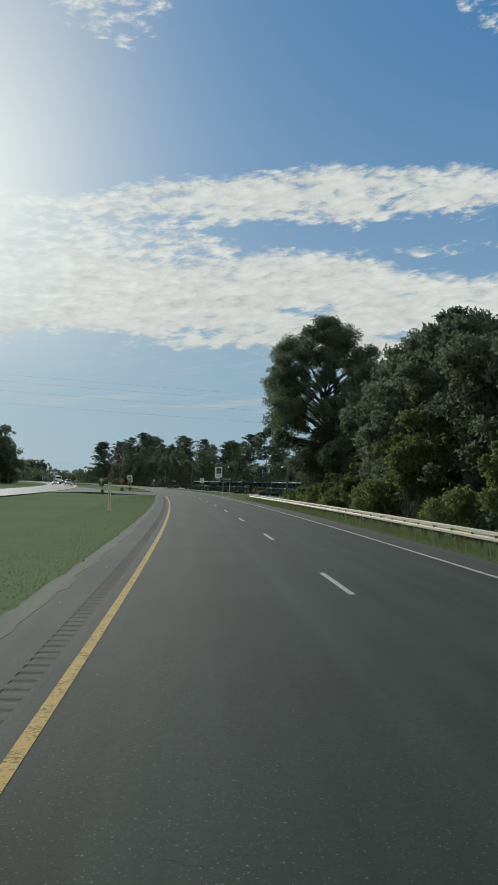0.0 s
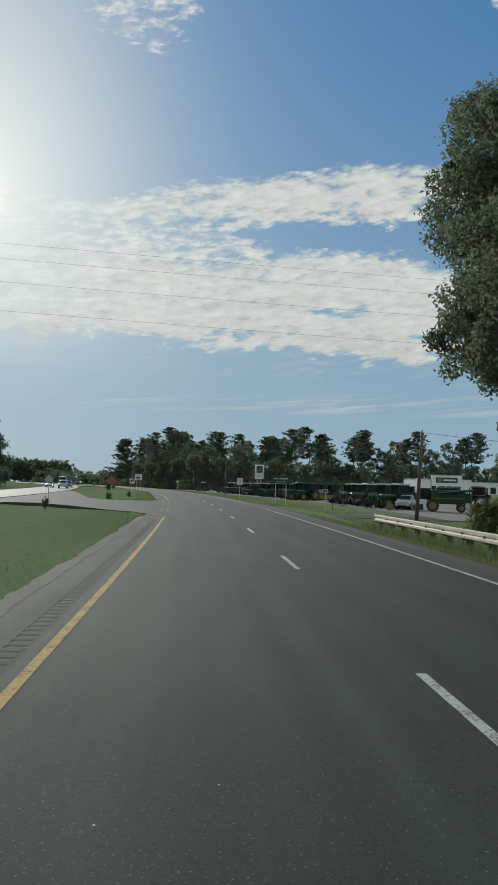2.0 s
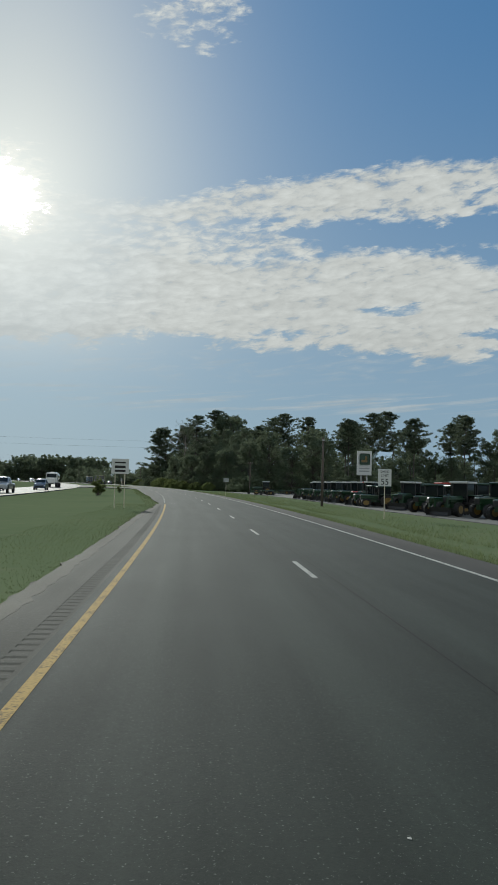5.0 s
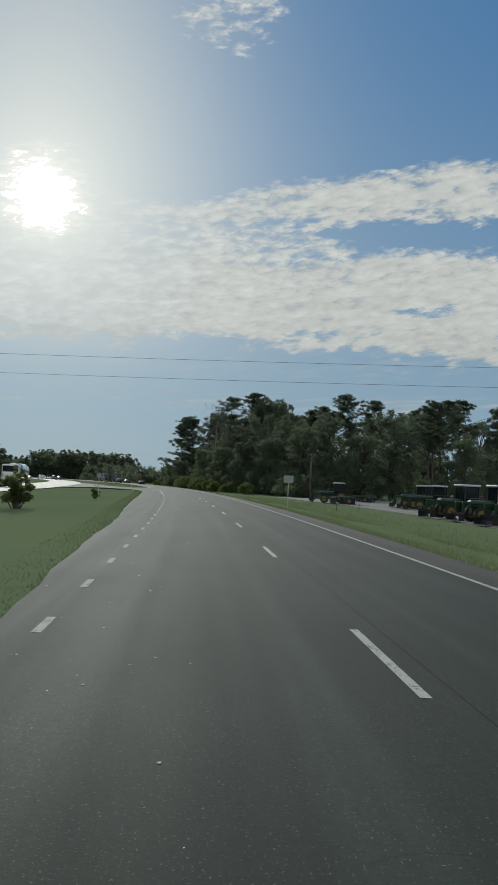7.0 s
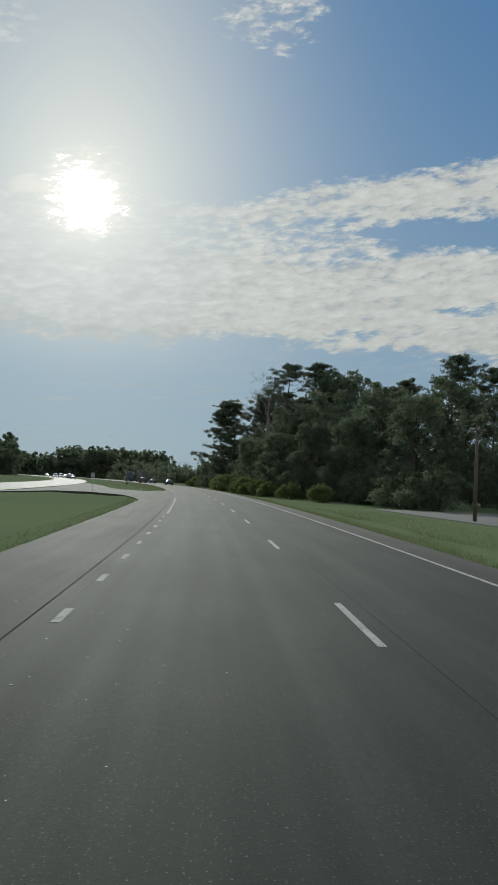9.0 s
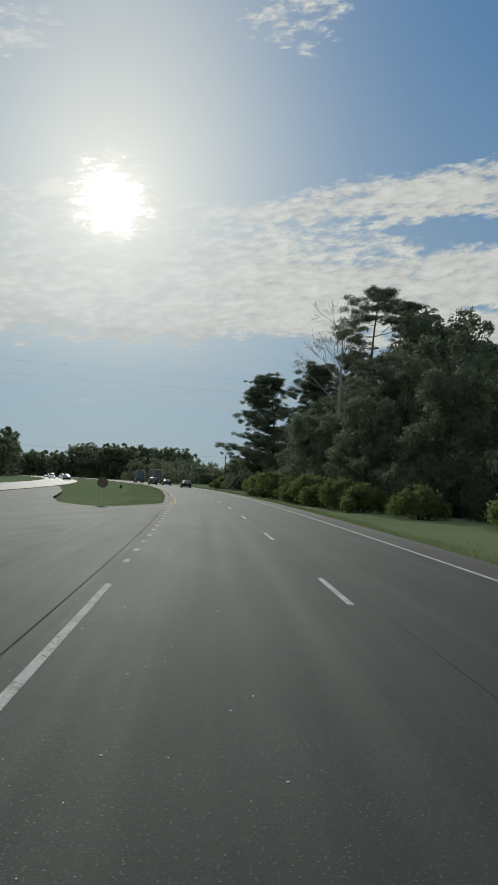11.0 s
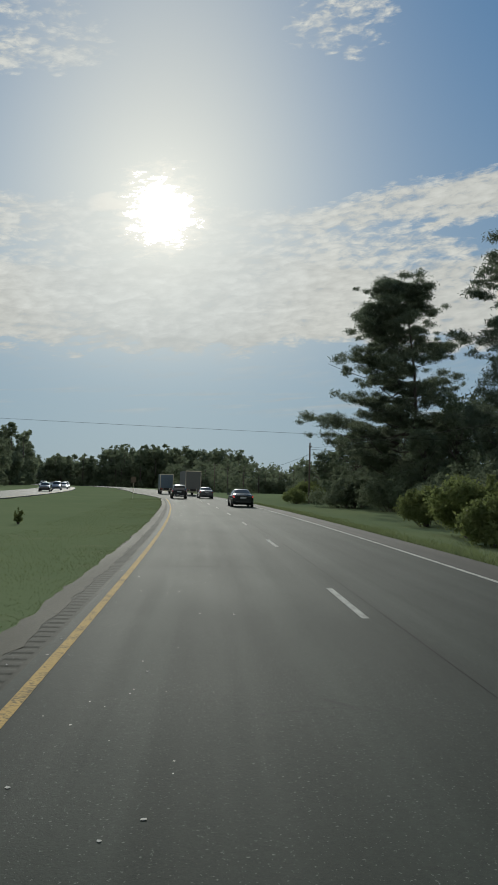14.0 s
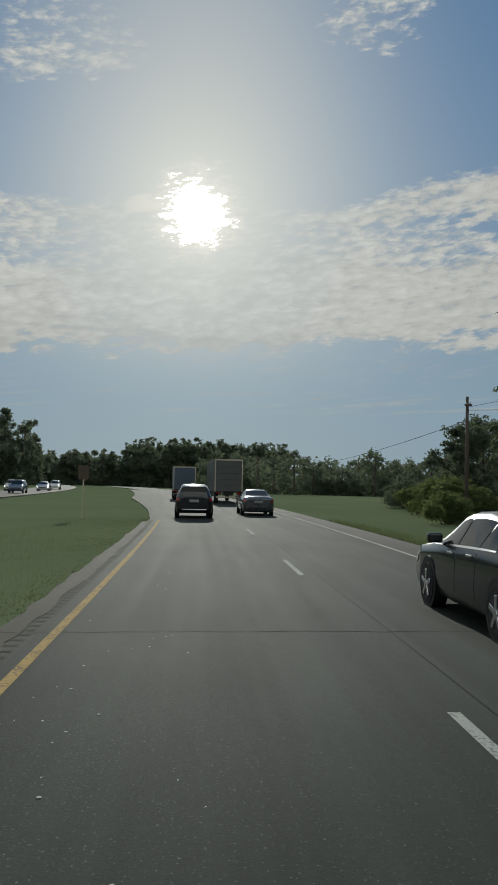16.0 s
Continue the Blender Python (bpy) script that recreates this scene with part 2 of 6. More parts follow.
def make_asphalt(name, base, tracks=True, gloss=0.12, sheen=0.0):
    m, n, p, _ = material(name)
    uv = n.add("ShaderNodeUVMap", uv_map="road").outputs[0]
    sep = n.add("ShaderNodeSeparateXYZ")
    n.put(sep.inputs[0], uv)
    s, l, _z = sep.outputs
    along = n.noise(n.join(n.m("MULTIPLY", s, 0.05), n.m("MULTIPLY", l, 2.2), 0.0), 1.0, 4.0)
    patch = n.noise(n.join(n.m("MULTIPLY", s, 0.25), n.m("MULTIPLY", l, 0.6), 5.0), 1.0, 4.0)
    grit = n.noise(uv, 45.0, 4.0, 0.75)
    chip = n.noise(uv, 14.0, 4.0, 0.7)
    f = n.m("ADD", n.m("MULTIPLY", along, 0.55), n.m("MULTIPLY", patch, 0.45))
    k = n.m("ADD", 0.42, n.m("MULTIPLY", f, 1.1))
    if tracks:      # polished wheel paths and the oily middle of each lane
        lane = n.m("MULTIPLY", n.m("ABSOLUTE", n.m("SUBTRACT", n.m("FRACT", n.m("DIVIDE", l, 3.66)), 0.5)), 3.66)
        wheel = n.m("MULTIPLY", n.step(lane, 0.45, 0.85), n.m("SUBTRACT", 1.0, n.step(lane, 0.95, 1.4)))
        k = n.m("ADD", k, n.m("MULTIPLY", wheel, n.m("MULTIPLY", along, 0.4)))
    k = n.m("MULTIPLY", k, n.m("ADD", 0.4, n.m("MULTIPLY", n.m("ADD", grit, chip), 0.6)))
    col = n.mix(1.0, base, n.join(k, k, k), "MULTIPLY")
    if tracks:      # the strip outside the edge line is older, brown-grey paving
        col = n.mix(n.m("MULTIPLY", n.step(l, 7.27, 7.33), 0.7), col, n.mix(1.0, (0.062, 0.054, 0.047), n.join(k, k, k), "MULTIPLY"))
    sparkle = n.step(n.noise(uv, 42.0, 2.0, 0.6), 0.63, 0.7)
    col = n.mix(n.m("MULTIPLY", sparkle, n.m("MULTIPLY", patch, 0.8)), col, (0.2, 0.205, 0.19))
    # fine cracks
    vo = n.add("ShaderNodeTexVoronoi", feature="DISTANCE_TO_EDGE")
    n.put(vo.inputs["Vector"], n.join(n.m("MULTIPLY", s, 0.22), n.m("ADD", n.m("MULTIPLY", l, 0.3), n.m("MULTIPLY", chip, 0.12)), 0.0))
    crack = n.m("MULTIPLY", n.m("SUBTRACT", 1.0, n.step(vo.outputs["Distance"], 0.002, 0.008)), n.step(patch, 0.5, 0.62))
    col = n.mix(n.m("MULTIPLY", crack, 0.5), col, (0.015, 0.015, 0.015))
    n.put(p.inputs["Base Color"], col)
    n.put(p.inputs["Roughness"], n.m("SUBTRACT", 0.92 - sheen, n.m("MULTIPLY", f, 0.16)))
    p.inputs["Specular IOR Level"].default_value = gloss
    bump(n, p, grit, 0.6, 0.006)
    return m


def make_grass(name, a, b, dry):
    m, n, p, _ = material(name)
    co = n.add("ShaderNodeNewGeometry").outputs["Position"]
    big, mid, small = n.noise(co, 0.06, 4.0), n.noise(co, 0.7, 5.0), n.noise(co, 12.0, 4.0, 0.7)
    col = n.mix(n.step(big, 0.35, 0.65), a, b)
    col = n.mix(n.m("MULTIPLY", n.step(mid, 0.5, 0.75), 0.5), col, dry)
    col = n.mix(n.m("MULTIPLY", small, 0.3), col, tuple(c * 0.65 for c in a))
    n.put(p.inputs["Base Color"], col)
    p.inputs["Roughness"].default_value = 1.0
    p.inputs["Specular IOR Level"].default_value = 0.0
    bump(n, p, n.m("ADD", small, mid), 0.35, 0.02)
    return m


def make_leaf(name, a, b, through_light=0.55, glow=(0.2, 0.235, 0.075)):
    m, n, p, out = material(name)
    r = n.add("ShaderNodeNewGeometry").outputs["Random Per Island"]
    o = n.add("ShaderNodeObjectInfo").outputs["Random"]
    co = n.add("ShaderNodeTexCoord").outputs["Object"]
    f = n.m("ADD", n.m("MULTIPLY", r, 0.4), n.m("MULTIPLY", n.noise(co, 0.35, 3.0), 0.6), clamp=True)
    col = n.mix(f, a, b)
    k = n.m("ADD", 0.85, n.m("MULTIPLY", o, 0.3))
    col = n.mix(1.0, col, n.join(k, k, n.m("MULTIPLY", k, 0.9)), "MULTIPLY")
    n.put(p.inputs["Base Color"], col)
    p.inputs["Roughness"].default_value = 0.7
    p.inputs["Specular IOR Level"].default_value = 0.08
    t = n.add("ShaderNodeBsdfTranslucent")
    n.put(t.inputs[0], n.mix(0.5, col, glow))
    mixer = n.add("ShaderNodeMixShader")
    mixer.inputs[0].default_value = through_light
    n.put(mixer.inputs[1], p.outputs[0])
    n.put(mixer.inputs[2], t.outputs[0])
    n.put(out.inputs[0], mixer.outputs[0])
    return m


def make_bark(name, a, b):
    m, n, p, _ = material(name)
    co = n.add("ShaderNodeTexCoord").outputs["Object"]
    long = n.v("MULTIPLY", co, (6.0, 6.0, 1.0))
    f = n.noise(long, 1.5, 6.0, 0.7)
    n.put(p.inputs["Base Color"], n.mix(f, a, b))
    p.inputs["Roughness"].default_value = 0.9
    bump(n, p, f, 0.9, 0.05)
    return m


def make_glass(name, tint):
    m, n, p, _ = material(name)
    co = n.add("ShaderNodeTexCoord").outputs["Object"]
    p.inputs["Base Color"].default_value = (*tint, 1)
    n.put(p.inputs["Roughness"], n.m("MULTIPLY", n.noise(co, 3.0), 0.08))
    p.inputs["Transmission Weight"].default_value = 0.0
    p.inputs["IOR"].default_value = 1.45
    p.inputs["Specular IOR Level"].default_value = 0.3
    return m


M_ROAD = make_asphalt("asphalt", (0.0238, 0.0298, 0.0232), gloss=0.2)
M_CROSS = make_asphalt("asphalt_old", (0.052, 0.0545, 0.0465), tracks=False)
M_SHOULDER = make_asphalt("asphalt_shoulder", (0.053, 0.052, 0.041), tracks=False)
M_OPPOSITE = make_asphalt("asphalt_opposite", (0.075, 0.074, 0.068), gloss=0.14, sheen=0.12)


def make_paint(name, colour):
    """Road paint worn through to the asphalt in streaks and chips."""
    m, n, p, _ = material(name)
    co = n.add("ShaderNodeNewGeometry").outputs["Position"]
    fine, wide = n.noise(co, 26.0, 5.0, 0.7), n.noise(co, 3.1, 4.0, 0.6)
    worn = n.step(n.m("ADD", n.m("MULTIPLY", fine, 0.6), n.m("MULTIPLY", wide, 0.4)), 0.47, 0.6)
    col = n.mix(wide, tuple(c * 0.75 for c in colour), tuple(min(1.0, c * 1.25) for c in colour))
    n.put(p.inputs["Base Color"], n.mix(n.m("MULTIPLY", worn, 0.75), col, (0.07, 0.068, 0.06)))
    p.inputs["Roughness"].default_value = 0.9
    p.inputs["Specular IOR Level"].default_value = 0.15
    bump(n, p, fine, 0.4, 0.004)
    return m


M_WHITE = make_paint("road_paint_white", (0.45, 0.45, 0.405))
M_YELLOW = make_paint("road_paint_yellow", (0.5, 0.34, 0.12))
M_TAR = plain("tar", (0.022, 0.022, 0.02), 0.95, gloss=0.08)
M_GRASS = make_grass("grass", (0.15, 0.186, 0.1), (0.168, 0.202, 0.108), (0.2, 0.212, 0.125))
M_BLADE = make_leaf("grass_blade", (0.12, 0.15, 0.078), (0.145, 0.175, 0.09), 0.5, (0.17, 0.2, 0.09))
M_DIRT = make_asphalt("soil_edge", (0.078, 0.072, 0.054), tracks=False)
M_GRAVEL = plain("gravel_lot", (0.13, 0.125, 0.11), 0.9, vary=0.3, scale=0.6, relief=0.03)
M_OAK = make_leaf("oak_leaf", (0.086, 0.112, 0.08), (0.112, 0.136, 0.094), 0.56, (0.215, 0.245, 0.155))
M_PINE = make_leaf("pine_needle", (0.082, 0.104, 0.08), (0.106, 0.128, 0.094), 0.52, (0.2, 0.226, 0.15))
M_BUSH = make_leaf("bush_leaf", (0.1, 0.128, 0.06), (0.17, 0.195, 0.09), 0.55)
M_BARK = make_bark("bark", (0.04, 0.034, 0.029), (0.11, 0.095, 0.082))
M_DEADWOOD = make_bark("dead_wood", (0.14, 0.12, 0.1), (0.3, 0.27, 0.24))
M_POLEWOOD = make_bark("pole_wood", (0.05, 0.04, 0.035), (0.13, 0.105, 0.085))
M_STEEL = plain("galvanised_steel", (0.52, 0.47, 0.37), 0.5, 0.55, vary=0.3, scale=2.0)
M_WOODPOST = plain("post_wood", (0.09, 0.07, 0.05), 0.9, vary=0.4)
M_SIGNBACK = plain("sign_back", (0.3, 0.31, 0.31), 0.5, 0.5)
M_SIGNWHITE = plain("sign_white", (0.5, 0.51, 0.5), 0.5, vary=0.08)
M_SIGNGREEN = plain("sign_green", (0.005, 0.034, 0.022), 0.5, vary=0.15)
M_ORANGE = plain("sign_orange", (0.18, 0.075, 0.04), 0.5, vary=0.2)
M_BLACK = plain("black_paint", (0.012, 0.012, 0.012), 0.5)
M_RUBBER = plain("rubber", (0.02, 0.02, 0.02), 0.85, vary=0.4)
M_WIRE = plain("cable", (0.03, 0.03, 0.03), 0.95, gloss=0.05)
M_GLASS = make_glass("car_glass", (0.015, 0.019, 0.02))
M_CHROME = plain("chrome", (0.7, 0.7, 0.7), 0.18, 1.0, vary=0.1)
M_REDLAMP = plain("tail_lamp", (0.45, 0.012, 0.01), 0.2, coat=0.8, vary=0.2)
M_REDLIT = plain("tail_lamp_lit", (0.8, 0.05, 0.03), 0.2, coat=0.8, vary=0.1, emit=0.5)
M_HEADLAMP = plain("head_lamp", (0.75, 0.76, 0.78), 0.12, 0.3, coat=1.0, vary=0.1)
M_HEADLIT = plain("head_lamp_lit", (1.0, 0.97, 0.9), 0.2, vary=0.02, emit=6.0)
M_PLATE = plain("plate", (0.3, 0.31, 0.31), 0.5, vary=0.1)
M_BOXWHITE = plain("box_white", (0.085, 0.089, 0.088), 0.55, vary=0.12, scale=1.2)
M_BOXBLUE = plain("box_blue", (0.065, 0.1, 0.135), 0.55, vary=0.15, scale=1.2)
M_FARMGREEN = plain("farm_green", (0.007, 0.034, 0.012), 0.35, coat=0.4, vary=0.25)
M_FARMYELLOW = plain("farm_yellow", (0.17, 0.11, 0.024), 0.4, coat=0.3, vary=0.2)
M_FARMRED = plain("farm_red", (0.35, 0.03, 0.02), 0.4, coat=0.3, vary=0.2)
M_WALLWHITE = plain("metal_cladding", (0.58, 0.6, 0.6), 0.55, vary=0.1, scale=0.8)
M_ROOFGREY = plain("roof_metal", (0.36, 0.37, 0.38), 0.45, 0.3, vary=0.15)


# ---- the line of the road ----
BEND = [0.93, 0.51, 0.99, 0.54, 0.66, 0.69, 0.98, 0.80, 0.75, 0.75, 0.75]      # turn to the left, 1/1000 per metre, every 70 m
S_MIN, S_MAX = -200.0, 1500.0
_s = np.arange(S_MIN, S_MAX + 1.0)
_k = np.interp(_s, np.arange(11) * 70.0, BEND) / 1000
_th = np.concatenate([[0], np.cumsum((_k[1:] + _k[:-1]) / 2)])
_th -= np.interp(0.0, _s, _th)
_x = np.concatenate([[0], np.cumsum(-np.sin((_th[1:] + _th[:-1]) / 2))])
_y = np.concatenate([[0], np.cumsum(np.cos((_th[1:] + _th[:-1]) / 2))])
_x -= np.interp(0.0, _s, _x)
_y -= np.interp(0.0, _s, _y)


def heading(s):
    return float(np.interp(s, _s, _th))


def R(s, l, z=0.0):
    """The place s metres along the left lane line and l metres to its right."""
    h = heading(s)
    return Vector((float(np.interp(s, _s, _x)) + math.cos(h) * l, float(np.interp(s, _s, _y)) + math.sin(h) * l, z))


def at(s, l, z=0.0, turn=0.0):
    """The pose of a thing that faces along the road, turned by some degrees to its left."""
    p = R(s, l, z)
    return pose(p.x, p.y, p.z, 0, 0, math.degrees(heading(s)) + turn)


def smooth(a, b, v):
    t = np.clip((np.asarray(v, float) - a) / (b - a), 0, 1)
    return t * t * (3 - 2 * t)


def lay(s, l):
    """Height of the ground beside the road."""
    s, l = np.asarray(s, float), np.asarray(l, float)
    z = np.full(np.broadcast(s, l).shape, -0.05) 
    z = z - 0.22 * smooth(-3.0, -8.0, l) * smooth(-15.0, -11.0, l)
    z = z - 0.42 * smooth(8.4, 12.0, l)
    z = z + 1.0 * smooth(70.0, 120.0, l) * smooth(520, 420, s)
    z = z + 1.5 * smooth(-30.0, -90.0, l)
    return z


def ground_at(s, l):
    return float(lay(s, l))


# ---- mesh helpers ----
def mesh_object(name, verts, faces, mat, parent=None, smooth_shade=False):
    me = bpy.data.meshes.new(name)
    me.from_pydata([tuple(v) for v in verts], [], faces)
    me.materials.append(mat)
    if smooth_shade:
        me.polygons.foreach_set("use_smooth", [True] * len(me.polygons))
    ob = new(name, me)
    ob.parent = parent
    return ob


def part(name, bm, mat, parent=None, label=""):
    me = bpy.data.meshes.new(name)
    bm.to_mesh(me)
    bm.free()
    me.materials.append(mat)
    ob = new(name, me)
    ob.parent = parent
    return tagged(ob, label)


def box(bm, x0, x1, y0, y1, z0, z1, bevel=0.0, m=None):
    r = bmesh.ops.create_cube(bm, size=1.0)
    vs = r["verts"]
    for v in vs:
        v.co = Vector(((x0 + x1) / 2 + v.co.x * (x1 - x0), (y0 + y1) / 2 + v.co.y * (y1 - y0), (z0 + z1) / 2 + v.co.z * (z1 - z0)))
    if bevel:
        es = list({e for v in vs for e in v.link_edges})
        out = bmesh.ops.bevel(bm, geom=es, offset=bevel, segments=2, profile=0.5, affect="EDGES")
        vs = out["verts"]
    if m is not None:
        bmesh.ops.transform(bm, matrix=m, verts=list(set(vs)))
    return bm


def tube(verts, faces, path, radii, sides=7):
    """Adds a tapering tube along a path to lists of verts and faces."""
    base = len(verts)
    n = len(path)
    for i, (c, r) in enumerate(zip(path, radii)):
        d = (path[min(i + 1, n - 1)] - path[max(i - 1, 0)]).normalized()
        a = d.orthogonal().normalized()
        b = d.cross(a)
        for k in range(sides):
            q = 2 * math.pi * k / sides
            verts.append(c + (a * math.cos(q) + b * math.sin(q)) * r)
    for i in range(n - 1):
        for k in range(sides):
            k2 = (k + 1) % sides
            faces.append((base + i * sides + k, base + i * sides + k2, base + (i + 1) * sides + k2, base + (i + 1) * sides + k))
    faces.append(tuple(base + k for k in reversed(range(sides))))
    faces.append(tuple(base + (n - 1) * sides + k for k in range(sides)))


def cyl(bm, r, h, m, sides=20, r2=None):
    out = bmesh.ops.create_cone(bm, cap_ends=True, segments=sides, radius1=r, radius2=r if r2 is None else r2, depth=h)
    bmesh.ops.transform(bm, matrix=m, verts=out["verts"])
    return bm


def ribbon(name, stations, left, right, z, mat, parent=None, drop=0.12, cols=2):
    """A strip of paving with a top and two edges that go down into the ground."""
    verts, faces, uvs = [], [], []
    w = cols + 3
    for s in stations:
        a, b = left(s), right(s)
        row = [(a, z - drop)] + [(a + (b - a) * i / cols, z) for i in range(cols + 1)] + [(b, z - drop)]
        for l, h in row:
            verts.append(R(s, l, h))
            uvs.append((s, l))
    for i in range(len(stations) - 1):
        for k in range(w - 1):
            faces.append((i * w + k, i * w + k + 1, (i + 1) * w + k + 1, (i + 1) * w + k))
    ob = mesh_object(name, verts, faces, mat, parent)
    layer = ob.data.uv_layers.new(name="road")
    idx = np.empty(len(ob.data.loops), np.int32)
    ob.data.loops.foreach_get("vertex_index", idx)
    layer.data.foreach_set("uv", np.array(uvs, np.float32)[idx].ravel())
    return ob


# ---- ground ----
def make_ground():
    xs = np.concatenate([-np.geomspace(4200, 330, 22), np.arange(-320, 200, 4.0), np.geomspace(210, 4200, 22)])
    ys = np.concatenate([-np.geomspace(3000, 70, 16), np.arange(-60, 640, 4.0), np.geomspace(650, 4400, 34)])
    gx, gy = np.meshgrid(xs, ys)
    px, py = gx.ravel(), gy.ravel()
    # nearest station of each point
    cs = slice(0, len(_s), 2)
    best_s, best_l = np.empty(len(px)), np.empty(len(px))
    for i in range(0, len(px), 4000):
        d = (px[i:i + 4000, None] - _x[None, cs]) ** 2 + (py[i:i + 4000, None] - _y[None, cs]) ** 2
        j = d.argmin(1) * 2
        best_s[i:i + 4000] = _s[j]
        best_l[i:i + 4000] = (px[i:i + 4000] - _x[j]) * np.cos(_th[j]) + (py[i:i + 4000] - _y[j]) * np.sin(_th[j])
    pz = lay(best_s, best_l)
    nx, ny = len(xs), len(ys)
    faces = [(j * nx + i, j * nx + i + 1, (j + 1) * nx + i + 1, (j + 1) * nx + i) for j in range(ny - 1) for i in range(nx - 1)]
    ob = mesh_object("ground", np.stack([px, py, pz], 1).tolist(), faces, M_GRASS, smooth_shade=True)
    tagged(ob, "mown green grass ground beside the highway", "ground", kind="structure")


make_ground()

TURN_IN, TURN_OUT = 206.0, 331.0
GAPS = [(103.0, 133.0), (331.0, 365.0)]      # openings in the grass median


def left_edge(s):
    """Left edge of the near carriageway's asphalt."""
    grown = float(np.interp(s, (206, 209, 211, 213, 216, 219.5, 222.5, 227, 232, 237, 248, 266, 290), (0.3, 0.28, 0.42, 0.55, 0.74, 0.84, 1.02, 1.12, 1.24, 1.38, 1.93, 2.4, 2.55)))
    return -0.17 - min(grown, float(np.interp(s, (363, 365, 366.8, 369.6, 373.7, 380, 388), (2.75, 2.6, 2.0, 1.0, 0.45, 0.4, 0.2))))


def shoulder_width(s):
    """The paved shoulder narrows where the turn lane begins and past the second opening."""
    if s > 360:
        return float(np.interp(s, (360, 369.5, 373, 378, 392, 400, 455, 470, 640, 660), (1.1, 0.72, 0.55, 0.5, 0.5, 0.58, 0.58, 0.48, 0.48, 1.1)))
    return float(np.interp(s, (180, 188, 193.7, 197, 200, 206), (1.1, 0.98, 0.79, 0.6, 0.55, 0.49)))


def stations(a, b, step=4.0):
    k = max(2, int(round((b - a) / step)) + 1)
    return list(np.linspace(a, b, k))


def lines_ok(s):
    return not any(a - 1 < s < b + 1 for a, b in GAPS)


road = ribbon("road", stations(-150, 1400), lambda s: -0.165, lambda s: 8.45, 0.0, M_ROAD, cols=6)
tagged(road, "dark grey asphalt carriageway of two lanes, worn and patched", "road", kind="structure")
turn_lane = ribbon("turn_lane", stations(TURN_IN - 2, 388, 2.0), lambda s: left_edge(s) - 0.02 + 0.1 * noise.noise((s * 0.6, 3, 0)), lambda s: -0.167, -0.003, M_CROSS)
tagged(turn_lane, "grey asphalt left-turn lane along the grass median", "turn lane", kind="structure")
turn_lane_2 = ribbon("turn_lane_2", stations(498, 640, 3.0), lambda s: -float(np.interp(s, (498, 512, 525, 548), (0.42, 1.1, 2.0, 3.6))), lambda s: -0.167, -0.003, M_CROSS)
tagged(turn_lane_2, "old grey asphalt left-turn lane along the grass median", "turn lane", kind="structure")
OPP_NEAR, OPP_FAR = -15.6, -24.6
opposite = ribbon("opposite_road", stations(-150, 1400), lambda s: OPP_FAR, lambda s: OPP_NEAR, 0.04, M_OPPOSITE, cols=4)
tagged(opposite, "pale sunlit asphalt carriageway for oncoming traffic", "road", kind="structure")


def make_shoulder(name, a, b, right):
    ob = ribbon(name, stations(a, b, 2.0), lambda s: -shoulder_width(s) - 0.12 * noise.noise((s * 0.8, 1, 0)) - 0.12 * noise.noise((s * 0.21, 5, 0)), lambda s: right, -0.006, M_SHOULDER)
    return tagged(ob, "pale worn paved shoulder with grit at the grass edge", "shoulder", kind="structure")


def make_inner_shoulder(name, a, b):
    ob = ribbon(name, stations(a, b, 3.0), lambda s: -0.462, lambda s: -0.167, -0.03, M_SHOULDER)
    return tagged(ob, "pale worn paved shoulder beside the yellow line", "shoulder", kind="structure")


def make_dirt_edge(name, a, b):
    """Sand and soil washed onto the edge between the paving and the grass."""
    def wob(s, k):
        return 0.1 * noise.noise((s * 1.9, k, 0)) + 0.1 * noise.noise((s * 0.5, k, 3)) + 0.05 * noise.noise((s * 6.0, k, 1))
    ob = ribbon(name, stations(a, b, 0.4), lambda s: -shoulder_width(s) - 0.2 - wob(s, 2), lambda s: -shoulder_width(s) + 0.12 + wob(s, 7), -0.002, M_DIRT, drop=0.05)
    return tagged(ob, "ragged strip of sand and soil at the grass edge", "dirt", kind="structure")


make_dirt_edge("dirt_edge_south", 0, 98)
make_dirt_edge("dirt_edge_middle", 144, 206)
make_dirt_edge("dirt_edge_north", 376, 496)
make_shoulder("shoulder_south", -150, 98.5, -0.462)
make_inner_shoulder("shoulder_south_inner", -150, 98.5)
make_shoulder("shoulder_middle", 141, TURN_IN, -0.462)
make_inner_shoulder("shoulder_middle_inner", 143, TURN_IN)
make_shoulder("shoulder_north", 369, 498, -0.462)
make_inner_shoulder("shoulder_north_inner", 372, 498)
make_shoulder("shoulder_far", 641, 1400, -0.167)


